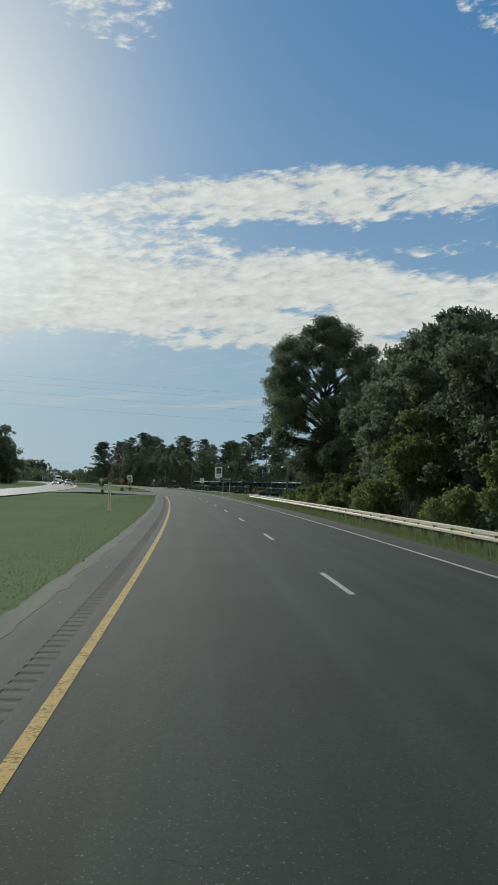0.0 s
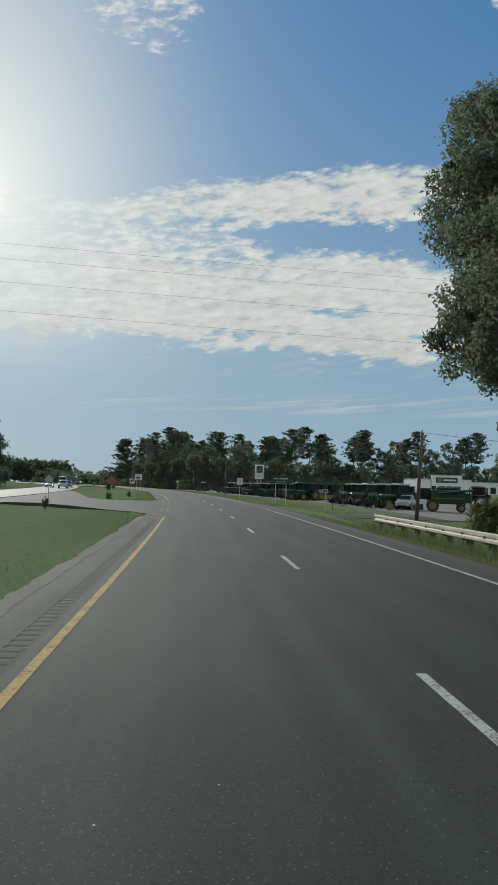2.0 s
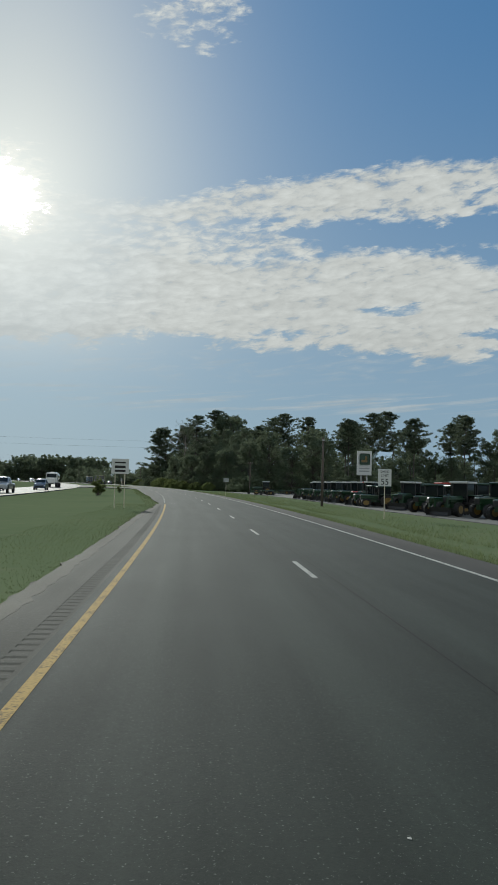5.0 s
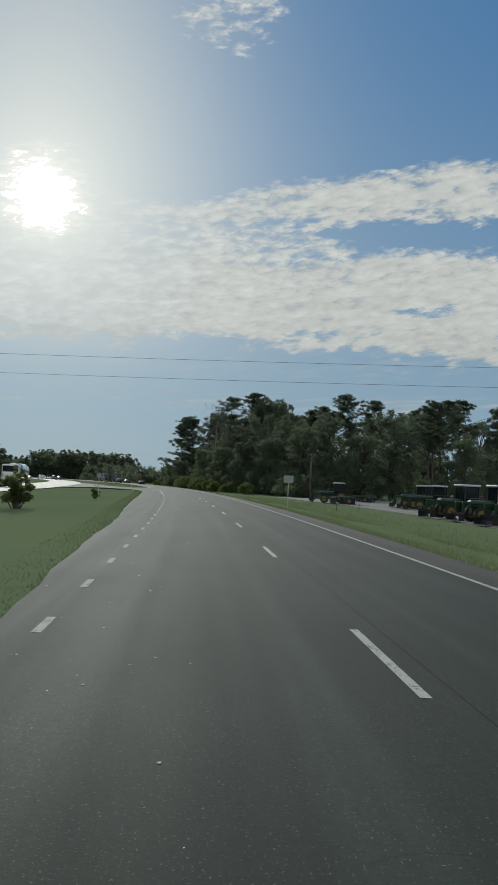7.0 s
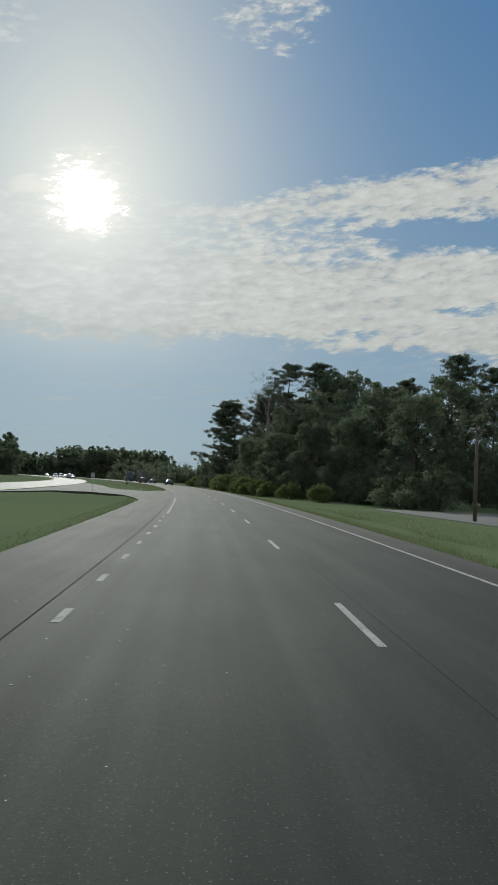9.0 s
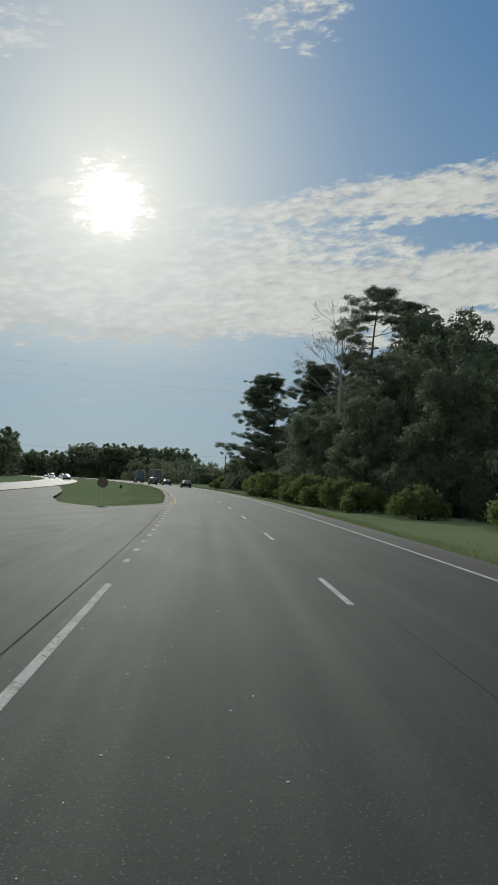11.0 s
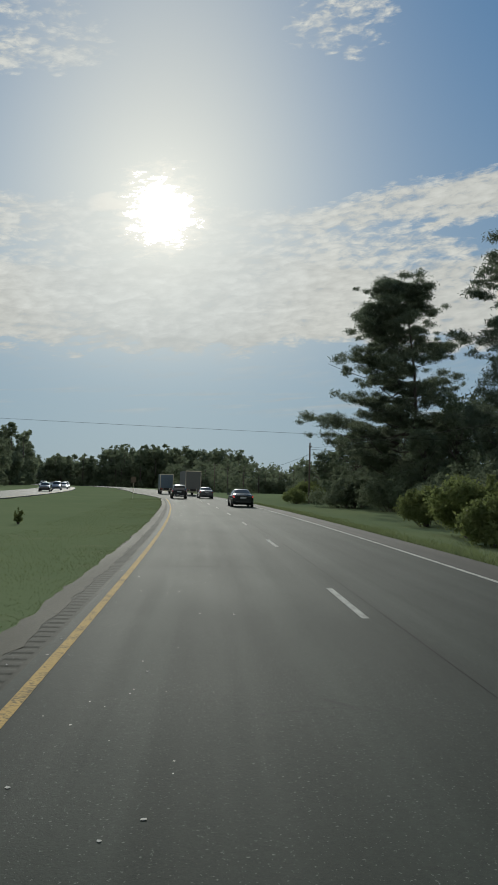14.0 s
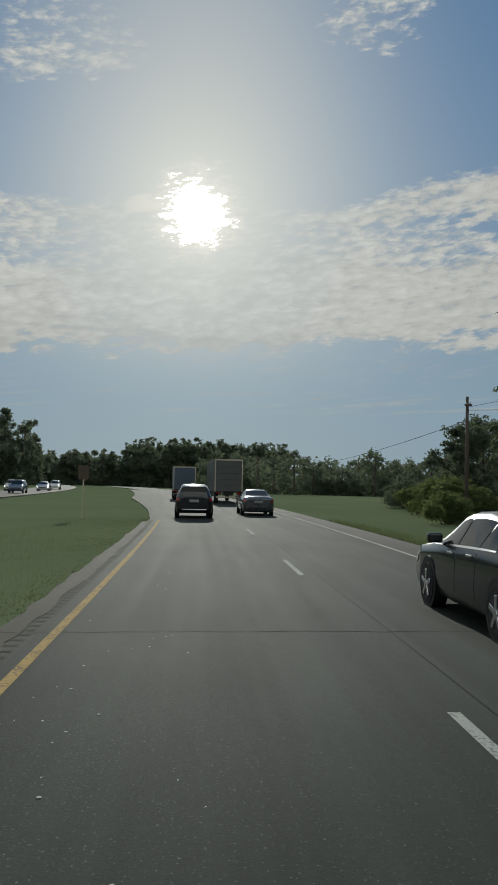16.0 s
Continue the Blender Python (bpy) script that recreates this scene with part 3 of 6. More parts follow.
def make_crossing(name, near, far):
    """The paved opening between the carriageways; near and far give the ends of the grass as pairs of offset and distance."""
    verts, faces, uvs = [], [], []
    nl, ns = zip(*sorted(near))
    fl, fs = zip(*sorted(far))
    ls = sorted(set(list(np.linspace(OPP_NEAR - 0.01, max(nl), 26)) + [l for l in nl + fl if l <= max(nl)]), reverse=True)
    for l in ls:
        a, b = float(np.interp(l, nl, ns)), float(np.interp(l, fl, fs))
        for k in range(9):
            s = a + (b - a) * k / 8
            verts.append(R(s, l, -0.016))
            uvs.append((s, l))
    for i in range(len(ls) - 1):
        for k in range(8):
            faces.append((i * 9 + k, (i + 1) * 9 + k, (i + 1) * 9 + k + 1, i * 9 + k + 1))
    ob = mesh_object(name, verts, faces, M_CROSS)
    bm = bmesh.new()
    bm.from_mesh(ob.data)
    ext = bmesh.ops.extrude_face_region(bm, geom=bm.faces[:])
    bmesh.ops.translate(bm, vec=(0, 0, -0.3), verts=[g for g in ext["geom"] if isinstance(g, bmesh.types.BMVert)])
    bmesh.ops.recalc_face_normals(bm, faces=bm.faces)
    bm.to_mesh(ob.data)
    bm.free()
    layer = ob.data.uv_layers.new(name="road")
    for poly in ob.data.polygons:
        for li in poly.loop_indices:
            v = ob.data.vertices[ob.data.loops[li].vertex_index].co
            layer.data[li].uv = (v.y, v.x)
    return tagged(ob, "old grey asphalt opening through the grass median", "crossing", kind="structure")


make_crossing("crossing_south", [(-0.167, 98.5), (-1.0, 98.5), (-1.06, 102), (-1.98, 104.7), (-3.3, 106.3), (-4.3, 108.3), (-7, 114), (-10, 119), (-12.5, 119), (-15.6, 108)],
              [(-0.167, 150), (-0.6, 147), (-1.0, 139), (-1.46, 135.5), (-2.8, 134.4), (-4, 134.7), (-6, 136), (-8.2, 141), (-10.5, 160), (-12.5, 180), (-15.6, 205)])
make_crossing("crossing_north", [(-2.6, 320), (-3.4, 327), (-5, 336), (-9, 343), (-12.5, 342), (-15.6, 326)],
              [(-2.6, 365.4), (-4, 363.5), (-5, 364), (-7, 367.7), (-9, 378), (-11, 398), (-13, 415), (-15.6, 435)])


def make_driveway():
    """The paved way from the carriageway into the dealer yard."""
    nl, ns = (8.4, 9.2, 10.2, 14.0, 22.0), (104.0, 110.0, 114.0, 113.5, 110.5)
    fl, fs = (8.4, 9.6, 11.5, 14.6, 22.0), (138.0, 130.0, 124.7, 120.5, 117.5)
    verts, faces, uvs = [], [], []
    ls = np.linspace(8.44, 22.0, 16)
    for l in ls:
        a, b = float(np.interp(l, nl, ns)), float(np.interp(l, fl, fs))
        for k in range(9):
            s = a + (b - a) * k / 8
            verts.append(R(s, l, ground_at(s, l) + 0.035))
            uvs.append((s, l))
    for i in range(len(ls) - 1):
        for k in range(8):
            faces.append((i * 9 + k, i * 9 + k + 1, (i + 1) * 9 + k + 1, (i + 1) * 9 + k))
    ob = mesh_object("driveway", verts, faces, M_CROSS)
    layer = ob.data.uv_layers.new(name="road")
    for li, lp in enumerate(ob.data.loops):
        layer.data[li].uv = uvs[lp.vertex_index]
    tagged(ob, "old grey asphalt driveway into the machinery yard", "driveway", kind="structure")


make_driveway()


# ---- road markings ----
def stripe(name, a, b, l, width, mat, parent=None, z=0.004):
    st = stations(a, b, 3.0)
    verts, faces = [], []
    for s in st:
        for d in (-width / 2, width / 2):
            verts.append(R(s, l + d, z))
    for i in range(len(st) - 1):
        faces.append((2 * i, 2 * i + 1, 2 * i + 3, 2 * i + 2))
    return mesh_object(name, verts, faces, mat, parent)


def dashed(name, a, b, l, period, length, width, mat, label):
    holder = tagged(new(name), label, "road marking", kind="structure")
    s = a
    while s < b:
        stripe("dash", s, s + length, l, width, mat, holder)
        s += period
    return holder


def solid(name, a, b, l, width, mat, label):
    return tagged(stripe(name, a, b, l, width, mat), label, "road marking", kind="structure")


dashed("lane_line", 0.45 - 12.19 * 6, 900, 3.66, 12.19, 3.05, 0.108, M_WHITE, "broken white paint line between the two lanes")
YL = "worn solid yellow paint line along the median"
solid("yellow_line_south", -150, 98.3, 0.02, 0.115, M_YELLOW, YL)
solid("yellow_line_middle", 140.4, 206, 0.02, 0.115, M_YELLOW, YL)
solid("yellow_line_north", 399.0, 497, 0.03, 0.115, M_YELLOW, YL)
dashed("yellow_dots_inner", 105.77, 138, 0.0, 2.83, 0.62, 0.115, M_YELLOW, "short yellow dashes across the median opening")
dashed("yellow_dots_outer", 106.25, 133, -0.37, 2.83, 0.62, 0.115, M_YELLOW, "short yellow dashes across the median opening").location.z = -0.008
dashed("turn_dots", 210.0, 297, -0.04, 3.71, 1.0, 0.115, M_WHITE, "short white dashes beside the left-turn lane")
solid("turn_line", 299, 331, 0.0, 0.115, M_WHITE, "solid white paint line beside the turn lane")
dashed("opening_dots", 334.3, 367, -0.06, 2.45, 0.62, 0.125, M_WHITE, "short white dashes across the median opening")
WL = "thin solid white paint line at the road edge"
solid("edge_line_south", -150, 115, 7.2, 0.12, M_WHITE, WL)
dashed("edge_dots", 116.5, 134, 7.2, 2.6, 0.9, 0.12, M_WHITE, "short white dashes at a side entrance")


def curved_stripe(name, pts, width, mat, label, z=0.0):
    """A painted line through points given as distance and offset."""
    path = [R(s, l, z if z else (0.0045 if l > -0.167 else (0.001 if s > 200 else -0.004))) for s, l in pts]
    verts, faces = [], []
    for i, q in enumerate(path):
        d = (path[min(i + 1, len(path) - 1)] - path[max(i - 1, 0)]).normalized()
        side = Vector((d.y, -d.x, 0)) * width / 2
        verts += [q - side, q + side]
    for i in range(len(path) - 1):
        faces.append((2 * i, 2 * i + 1, 2 * i + 3, 2 * i + 2))
    return tagged(mesh_object(name, verts, faces, mat), label, "road marking", kind="structure")


def rounded(pts, n=6):
    """More points along a smooth curve through a few."""
    out = []
    for i in range(len(pts) - 1):
        p0, p1, p2, p3 = (Vector(pts[max(0, min(len(pts) - 1, j))]) for j in (i - 1, i, i + 1, i + 2))
        for k in range(n):
            t = k / n
            q = 0.5 * (2 * p1 + (p2 - p0) * t + (2 * p0 - 5 * p1 + 4 * p2 - p3) * t * t + (3 * p1 - p0 - 3 * p2 + p3) * t ** 3)
            out.append((q.x, q.y))
    return out + [tuple(pts[-1])]


curved_stripe("yellow_line_nose", rounded([(363.6, -3.3), (364.1, -2.33), (365.2, -1.42), (366.9, -0.72), (368.6, -0.26), (370.35, -0.03)]), 0.13, M_YELLOW, "worn yellow line curving round the end of the median")
curved_stripe("yellow_line_bow", rounded([(370.4, -0.01), (373.2, 0.14), (378, 0.2), (386, 0.18), (393, 0.07), (399, 0.03)]), 0.115, M_YELLOW, YL)
curved_stripe("yellow_line_old", rounded([(369.9, -0.04), (371.2, -0.075), (372.7, -0.1), (374.7, -0.13)]), 0.12, M_YELLOW, "old worn yellow line beside the newer one", 0.008)
curved_stripe("yellow_line_corner", rounded([(103.9, -2.3), (103.3, -1.57), (102.6, -0.94), (101.0, -0.47)]), 0.11, M_YELLOW, "short faded yellow line at the corner of the opening")
curved_stripe("yellow_line_mouth", rounded([(133.6, -1.9), (134.6, -1.2), (136.6, -0.62), (139.4, -0.4), (144, -0.36)]), 0.11, M_YELLOW, "faded yellow line curving round the end of the median")
solid("edge_line_north", 134.6, 1300, 7.2, 0.12, M_WHITE, WL)
solid("opposite_edge_line", -150, 1300, OPP_NEAR - 0.6, 0.14, M_YELLOW, "yellow paint line of the far carriageway").location.z = 0.04
dashed("opposite_lane_line", -60, 700, (OPP_NEAR + OPP_FAR) / 2, 12.19, 3.05, 0.13, M_WHITE, "broken white line of the far carriageway").location.z = 0.04


# ---- plants ----
def leaf_cards(centres, radii, count, size, rng, flat=1.0, slim=0.6, shell=0.5, fuzz=0.65):
    """Verts and faces of small leaves scattered through ellipsoid clumps."""
    centres, radii = np.asarray(centres, float), np.asarray(radii, float)
    w = radii ** 2
    pick = rng.choice(len(centres), count, p=w / w.sum())
    d = rng.normal(size=(count, 3))
    d /= np.linalg.norm(d, axis=1)[:, None]
    r = (shell + (1 - shell) * rng.random(count)) ** 0.6
    r *= 1.0 - 0.46 * fuzz + fuzz * rng.random(count) ** 2
    pos = centres[pick] + d * (r * radii[pick])[:, None] * np.array([1, 1, flat])
    a = rng.normal(size=(count, 3))
    a /= np.linalg.norm(a, axis=1)[:, None]
    b = np.cross(a, rng.normal(size=(count, 3)))
    b /= np.linalg.norm(b, axis=1)[:, None]
    sz = size * (0.6 + 0.8 * rng.random(count))[:, None]
    return np.stack([pos - a * sz, pos + b * sz * slim * 1.3 + a * sz * 0.2, pos + a * sz * 0.9 - b * sz * slim * 0.5], 1).reshape(-1, 3)


def card_object(name, v, mat, parent, k=3):
    """A mesh of loose faces of k corners each."""
    count = len(v) // k
    me = bpy.data.meshes.new(name)
    me.vertices.add(len(v))
    me.vertices.foreach_set("co", np.asarray(v, np.float32).ravel())
    me.loops.add(k * count)
    me.loops.foreach_set("vertex_index", np.arange(k * count, dtype=np.int32))
    me.polygons.add(count)
    me.polygons.foreach_set("loop_start", np.arange(0, k * count, k, dtype=np.int32))
    me.materials.append(mat)
    me.update(calc_edges=True)
    ob = new(name, me)
    ob.parent = parent
    return ob


def bent(rng, a, b, sag, n=5):
    """A slightly crooked path from a to b."""
    a, b = Vector(a), Vector(b)
    side = Vector(rng.normal(size=3)) * (b - a).length * 0.06
    return [a.lerp(b, t) + side * math.sin(t * 3.1) + Vector((0, 0, sag * math.sin(t * 3.14))) for t in np.linspace(0, 1, n)]


def broadleaf(name, seed, height, spread, clumps, leaves, size, mat, low=0.25, label="", trunk_r=0.3, clump_r=0.3, foot=0.25):
    """A tree with a forked trunk, limbs and a crown of leaves in clumps with gaps between."""
    rng = np.random.default_rng(seed)
    tree = tagged(new(name), label, "tree")
    verts, faces = [], []
    fork = Vector((rng.normal() * 0.2, rng.normal() * 0.2, height * (low + 0.12)))
    tube(verts, faces, bent(rng, (0, 0, -0.3), fork, 0), np.linspace(trunk_r * 1.25, trunk_r * 0.8, 5), 9)
    cs, rs = [], []
    clumps = int(clumps * 2.2)
    clump_r *= 0.66
    for i in range(clumps):
        a = i * 2.399 + rng.random() * 0.7
        f = (i + 0.5) / clumps
        h = low + (0.93 - low) * f
        prof = math.sin(math.pi * min(1, (h - low) / (1 - low) * (1.0 - foot) + foot)) ** 0.6
        rad = spread * prof * (0.3 + 0.78 * rng.random() ** 0.7)
        c = Vector((math.cos(a) * rad, math.sin(a) * rad, height * h + rng.normal() * 0.4))
        r = spread * clump_r * (0.5 + 1.0 * rng.random())
        c.z = min(c.z, height - r * 0.8)
        cs.append(c)
        rs.append(r)
        start = fork.lerp(Vector((0, 0, height * 0.8)), max(0.0, f - 0.25))
        tube(verts, faces, bent(rng, start, c, 0.3), np.linspace(trunk_r * (0.55 - 0.3 * f), 0.02, 5), 5)
    axis = bent(rng, fork, (0, 0, height * 0.9), 0)
    tube(verts, faces, axis, np.linspace(trunk_r * 0.8, 0.05, 5), 7)
    mesh_object("trunk", verts, faces, M_BARK, tree, True)
    extra = []
    er = []
    for c, r in zip(cs, rs):        # small outlying sprays break up the outline
        for _ in range(3):
            d = Vector(rng.normal(size=3)).normalized()
            extra.append(c + d * r * 0.95)
            er.append(r * (0.3 + 0.25 * rng.random()))
    lobes, lr = [], []
    for c, r in zip(cs, rs):        # each mass of leaves is built of rounded lobes
        for _ in range(7):
            d = Vector(rng.normal(size=3)).normalized()
            d.z = abs(d.z) * 0.8 if rng.random() < 0.7 else d.z
            lobes.append(c + d * r * 0.72)
            lr.append(r * (0.34 + 0.2 * rng.random()))
    v = leaf_cards([tuple(c) for c in cs + lobes + extra], [r * 0.8 for r in rs] + lr + er, leaves, size, rng, 0.85, 0.6, 0.2, 0.3)
    card_object("crown", v, mat, tree)
    return tree


def pine(name, seed, height, spread, whorls, leaves, size, label="", low=0.35, trunk_r=0.28, taper=0.8, open_crown=False):
    """A tall pine with a straight trunk and layered, uneven boughs."""
    rng = np.random.default_rng(seed)
    tree = tagged(new(name), label, "tree")
    verts, faces = [], []
    top = Vector((rng.normal() * 0.4, rng.normal() * 0.4, height))
    axis = bent(rng, (0, 0, -0.3), top, 0, 7)
    tube(verts, faces, axis, np.linspace(trunk_r, 0.04, 7), 8)
    cs, rs = [], []
    for i in range(whorls):
        f = i / (whorls - 1)
        h = low + (0.97 - low) * f
        base = Vector((top.x * h, top.y * h, height * h))
        reach = spread * ((1 - f) ** taper * 0.85 + 0.2) * (0.55 if f < 0.08 else 1.0)
        for b in range(rng.integers(4, 7)):
            a = rng.random() * 6.283
            ln = reach * (0.45 + 0.6 * rng.random())
            tip = base + Vector((math.cos(a) * ln, math.sin(a) * ln, ln * (0.18 + 0.25 * rng.random())))
            path = bent(rng, base, tip, -0.1 * ln)
            tube(verts, faces, path, np.linspace(0.09 * (1.2 - f), 0.015, 5), 4)
            for t in (0.62, 0.78, 0.9, 1.0) if open_crown else (0.4, 0.55, 0.7, 0.85, 1.0):
                for _ in range(2):
                    if rng.random() < 0.75:
                        off = Vector(rng.normal(size=3)) * (0.25 + 0.06 * spread)
                        off.z *= 0.4
                        cs.append(tuple(base.lerp(tip, t) + off))
                        rs.append((0.35 + 0.5 * rng.random()) * (0.45 + 0.09 * spread) * (1.15 if open_crown else 1.0))
    mesh_object("trunk", verts, faces, M_BARK, tree, True)
    v = leaf_cards(cs, rs, int(leaves * 1.4), size, rng, 0.5, 0.21, 0.1, 0.65)
    card_object("crown", v, M_PINE, tree)
    return tree


def bush(name, seed, height, spread, leaves, size, label, mat=M_BUSH):
    rng = np.random.default_rng(seed)
    plant = tagged(new(name), label, "bush")
    verts, faces, cs, rs = [], [], [], []
    for i in range(16):
        a, f = rng.random() * 6.283, rng.random()
        c = Vector((math.cos(a) * spread * f, math.sin(a) * spread * f, height * (0.2 + 0.62 * rng.random() * (1.1 - f * 0.6))))
        tube(verts, faces, bent(rng, (c.x * 0.2, c.y * 0.2, -0.2), c, 0.2), np.linspace(0.05, 0.01, 5), 4)
        cs.append(tuple(c))
        rs.append(spread * (0.28 + 0.2 * rng.random()))
    for i in range(20):
        a, f = rng.random() * 6.283, rng.random() ** 0.5
        cs.append((math.cos(a) * spread * f, math.sin(a) * spread * f, height * (0.9 + 0.12 * rng.random()) * (1.1 - 0.5 * f)))
        rs.append(spread * 0.12)
    mesh_object("stem", verts, faces, M_BARK, plant)
    card_object("foliage", leaf_cards(cs, rs, leaves, size, rng, 0.8, 0.55, 0.4), mat, plant)
    return plant


def dead_tree(seed, height):
    rng = np.random.default_rng(seed)
    tree = tagged(new("dead_tree"), "leafless dead tree with bare grey branches", "tree")

    def grow(verts, faces, a, d, ln, r, depth):
        b = a + d * ln
        tube(verts, faces, bent(rng, a, b, 0, 4), np.linspace(r, r * 0.5, 4), 6 if depth < 2 else 3)
        if depth < 5:
            for _ in range(3):
                nd = (d + Vector(rng.normal(size=3)) * 0.42 + Vector((0, 0, 0.1))).normalized()
                grow(verts, faces, a.lerp(b, 0.4 + 0.6 * rng.random()), nd, ln * (0.5 + 0.2 * rng.random()), max(0.012, r * 0.5), depth + 1)

    verts, faces = [], []
    top = Vector((0.4, 0.2, height * 0.86))
    path = bent(rng, (0, 0, -0.3), top, 0, 7)
    tube(verts, faces, path, np.linspace(0.27, 0.05, 7), 8)
    mesh_object("trunk", verts, faces, M_DEADWOOD, tree, True)
    for i in range(11):
        verts, faces = [], []
        f = 0.52 + 0.46 * i / 10
        a = i * 2.4 + rng.random()
        d = Vector((math.cos(a), math.sin(a), 0.75 + 0.6 * f)).normalized()
        grow(verts, faces, Vector((0, 0, 0)).lerp(top, f), d, height * 0.22 * (1.25 - 0.6 * f), 0.1 * (1.4 - f), 1)
        mesh_object("branch", verts, faces, M_DEADWOOD, tree, True)
    return tree


def plant_at(ob, s, l, scale=1.0, turn=0.0, dz=0.0):
    p = R(s, l, ground_at(s, l) + dz)
    return pose(p.x, p.y, p.z, 0, 0, turn) @ Matrix.Diagonal((scale, scale, scale, 1))


def place(ob, spots, rng, jitter=0.0):
    """Puts the thing at the first spot and copies at the rest; a spot is s, l, scale."""
    first = True
    out = []
    for s, l, k in spots:
        m = plant_at(ob, s + rng.normal() * jitter, l + abs(rng.normal()) * jitter, k, rng.random() * 360)
        if first:
            home = m
            first = False
        else:
            out.append(copy_thing(ob, m))
    ob.matrix_basis = home
    return [ob] + out


rng = np.random.default_rng(5)
OAK_LABEL = "tall broad oak with dark green leaves beside the guardrail"
oak = broadleaf("oak_tree", 11, 21.1, 6.7, 34, 190000, 0.11, M_OAK, 0.2, OAK_LABEL, 0.4, 0.33, 0.16)
oak.matrix_basis = plant_at(oak, 86, 17.4, 1.0, 40)

THICK = "dense leafy tree in the thicket behind the guardrail"
thick_a = broadleaf("thicket_tree", 21, 12.5, 4.6, 24, 25000, 0.16, M_OAK, 0.06, THICK, 0.2, 0.36)
place(thick_a, [(48, 17.5, 1.12), (32, 17.8, 1.05), (62, 18.5, 1.05), (12, 18, 0.9), (74, 20, 1.2), (-10, 18, 1.0), (40, 25, 1.2), (66, 22, 1.3)], rng, 0.6)
thick_b = broadleaf("thicket_tree", 22, 11.0, 4.2, 22, 20000, 0.16, M_OAK, 0.05, THICK, 0.18, 0.36)
place(thick_b, [(40, 17.2, 1.0), (55, 17.6, 1.05), (23, 17.0, 0.95), (70, 18.0, 0.9), (2, 17.5, 1.0), (85, 22, 0.9), (56, 26, 1.2), (72, 28, 1.2), (92, 27, 1.1), (82, 18.0, 0.62), (91, 17.4, 0.6), (96, 19.5, 0.7)], rng, 0.6)
vine = bush("thicket_bush", 31, 7.5, 2.2, 12000, 0.13, "tall pale green bush with vines at the thicket edge")
place(vine, [(44, 13.6, 1.0), (30, 13.8, 0.75), (58, 14.2, 0.6), (68, 14.2, 0.5), (17, 14, 0.8)], rng, 0.3)
under = bush("roadside_bush", 32, 2.6, 1.9, 7000, 0.11, "low green bush at the foot of the trees")
place(under, [(36, 13.4, 0.9), (49, 13.2, 0.8), (53, 13.8, 1.0), (63, 13.6, 0.9), (73, 14.2, 0.9), (79, 14.6, 0.8), (86, 14.4, 0.8), (91, 14.6, 0.7), (25, 13.2, 0.9)], rng, 0.3)

# woods north of the lot
WOOD = "tall broadleaf tree in the roadside woods"
WOODPINE = "tall loblolly pine in the roadside woods"
wood_a = broadleaf("wood_tree", 41, 21.0, 5.8, 26, 15000, 0.21, M_OAK, 0.12, WOOD, 0.3, 0.33)
wood_b = broadleaf("wood_tree", 42, 18.0, 5.2, 22, 14000, 0.2, M_OAK, 0.08, WOOD, 0.26, 0.35)
wood_c = broadleaf("wood_tree", 43, 14.0, 4.8, 20, 14000, 0.17, M_OAK, 0.04, WOOD, 0.22, 0.36)
pine_a = pine("pine_tree", 51, 25.0, 6.0, 14, 17000, 0.27, WOODPINE, 0.5, taper=0.42)
pine_b = pine("pine_tree", 52, 22.0, 5.0, 12, 14500, 0.26, WOODPINE, 0.55, taper=0.4)
place(wood_a, [(418, 34, 0.95), (430, 37, 0.98), (404, 31.5, 1.02), (390, 36, 1.0), (420, 44, 1.12), (440, 31, 0.98), (438, 46, 1.1),
               (470, 110, 1.45), (478, 140, 1.5), (450, 80, 1.3), (455, 175, 1.45), (445, 205, 1.45)], rng, 1.0)
place(wood_b, [(372, 30, 1.0), (382, 28, 0.88), (396, 27, 0.8), (409, 20.5, 0.68), (424, 22, 0.85), (360, 34, 1.0), (350, 46, 1.0), (364, 52, 1.05), (452, 33, 0.85),
               (448, 62, 1.2), (440, 92, 1.25), (446, 125, 1.35), (440, 155, 1.3), (436, 185, 1.35), (430, 225, 1.35)], rng, 1.0)
place(wood_c, [(352, 28, 1.0), (366, 24, 0.9), (378, 21, 0.85), (392, 18, 0.8), (404, 16.5, 0.75), (416, 16, 0.8), (430, 17.5, 0.85), (446, 23, 0.9), (344, 38, 0.9),
               (340, 55, 0.9), (400, 70, 0.9), (405, 95, 0.9), (410, 120, 0.95), (405, 150, 1.0), (400, 180, 1.0), (395, 215, 1.0), (458, 26, 0.8), (470, 30, 0.8), (481, 29, 0.85), (488, 33, 0.95), (497, 31, 0.8), (476, 24, 0.6)], rng, 1.0)
place(pine_a, [(427.9, 33.6, 1.16), (382.5, 46, 0.98), (395, 58, 1.0), (456, 118, 1.38), (436, 100, 1.25), (448, 150, 1.35), (425, 135, 1.2), (430, 170, 1.3), (470, 70, 1.25), (420, 200, 1.3)], rng, 0.5)
place(pine_b, [(437, 29, 1.05), (366, 62, 1.0), (405, 78, 1.12), (425, 84, 1.2), (418, 108, 1.25), (442, 140, 1.3), (425, 160, 1.25), (415, 188, 1.3), (390, 40, 0.95), (410, 225, 1.35)], rng, 0.5)
for spot_s, spot_l, k, turn in ((414, 24, 0.92, 20), (424.5, 26.5, 0.95, 130), (402, 25.5, 0.9, 250), (434, 24, 0.86, 310), (445, 27, 0.8, 75)):
    copy_thing(wood_b, plant_at(wood_b, spot_s, spot_l, k, turn))
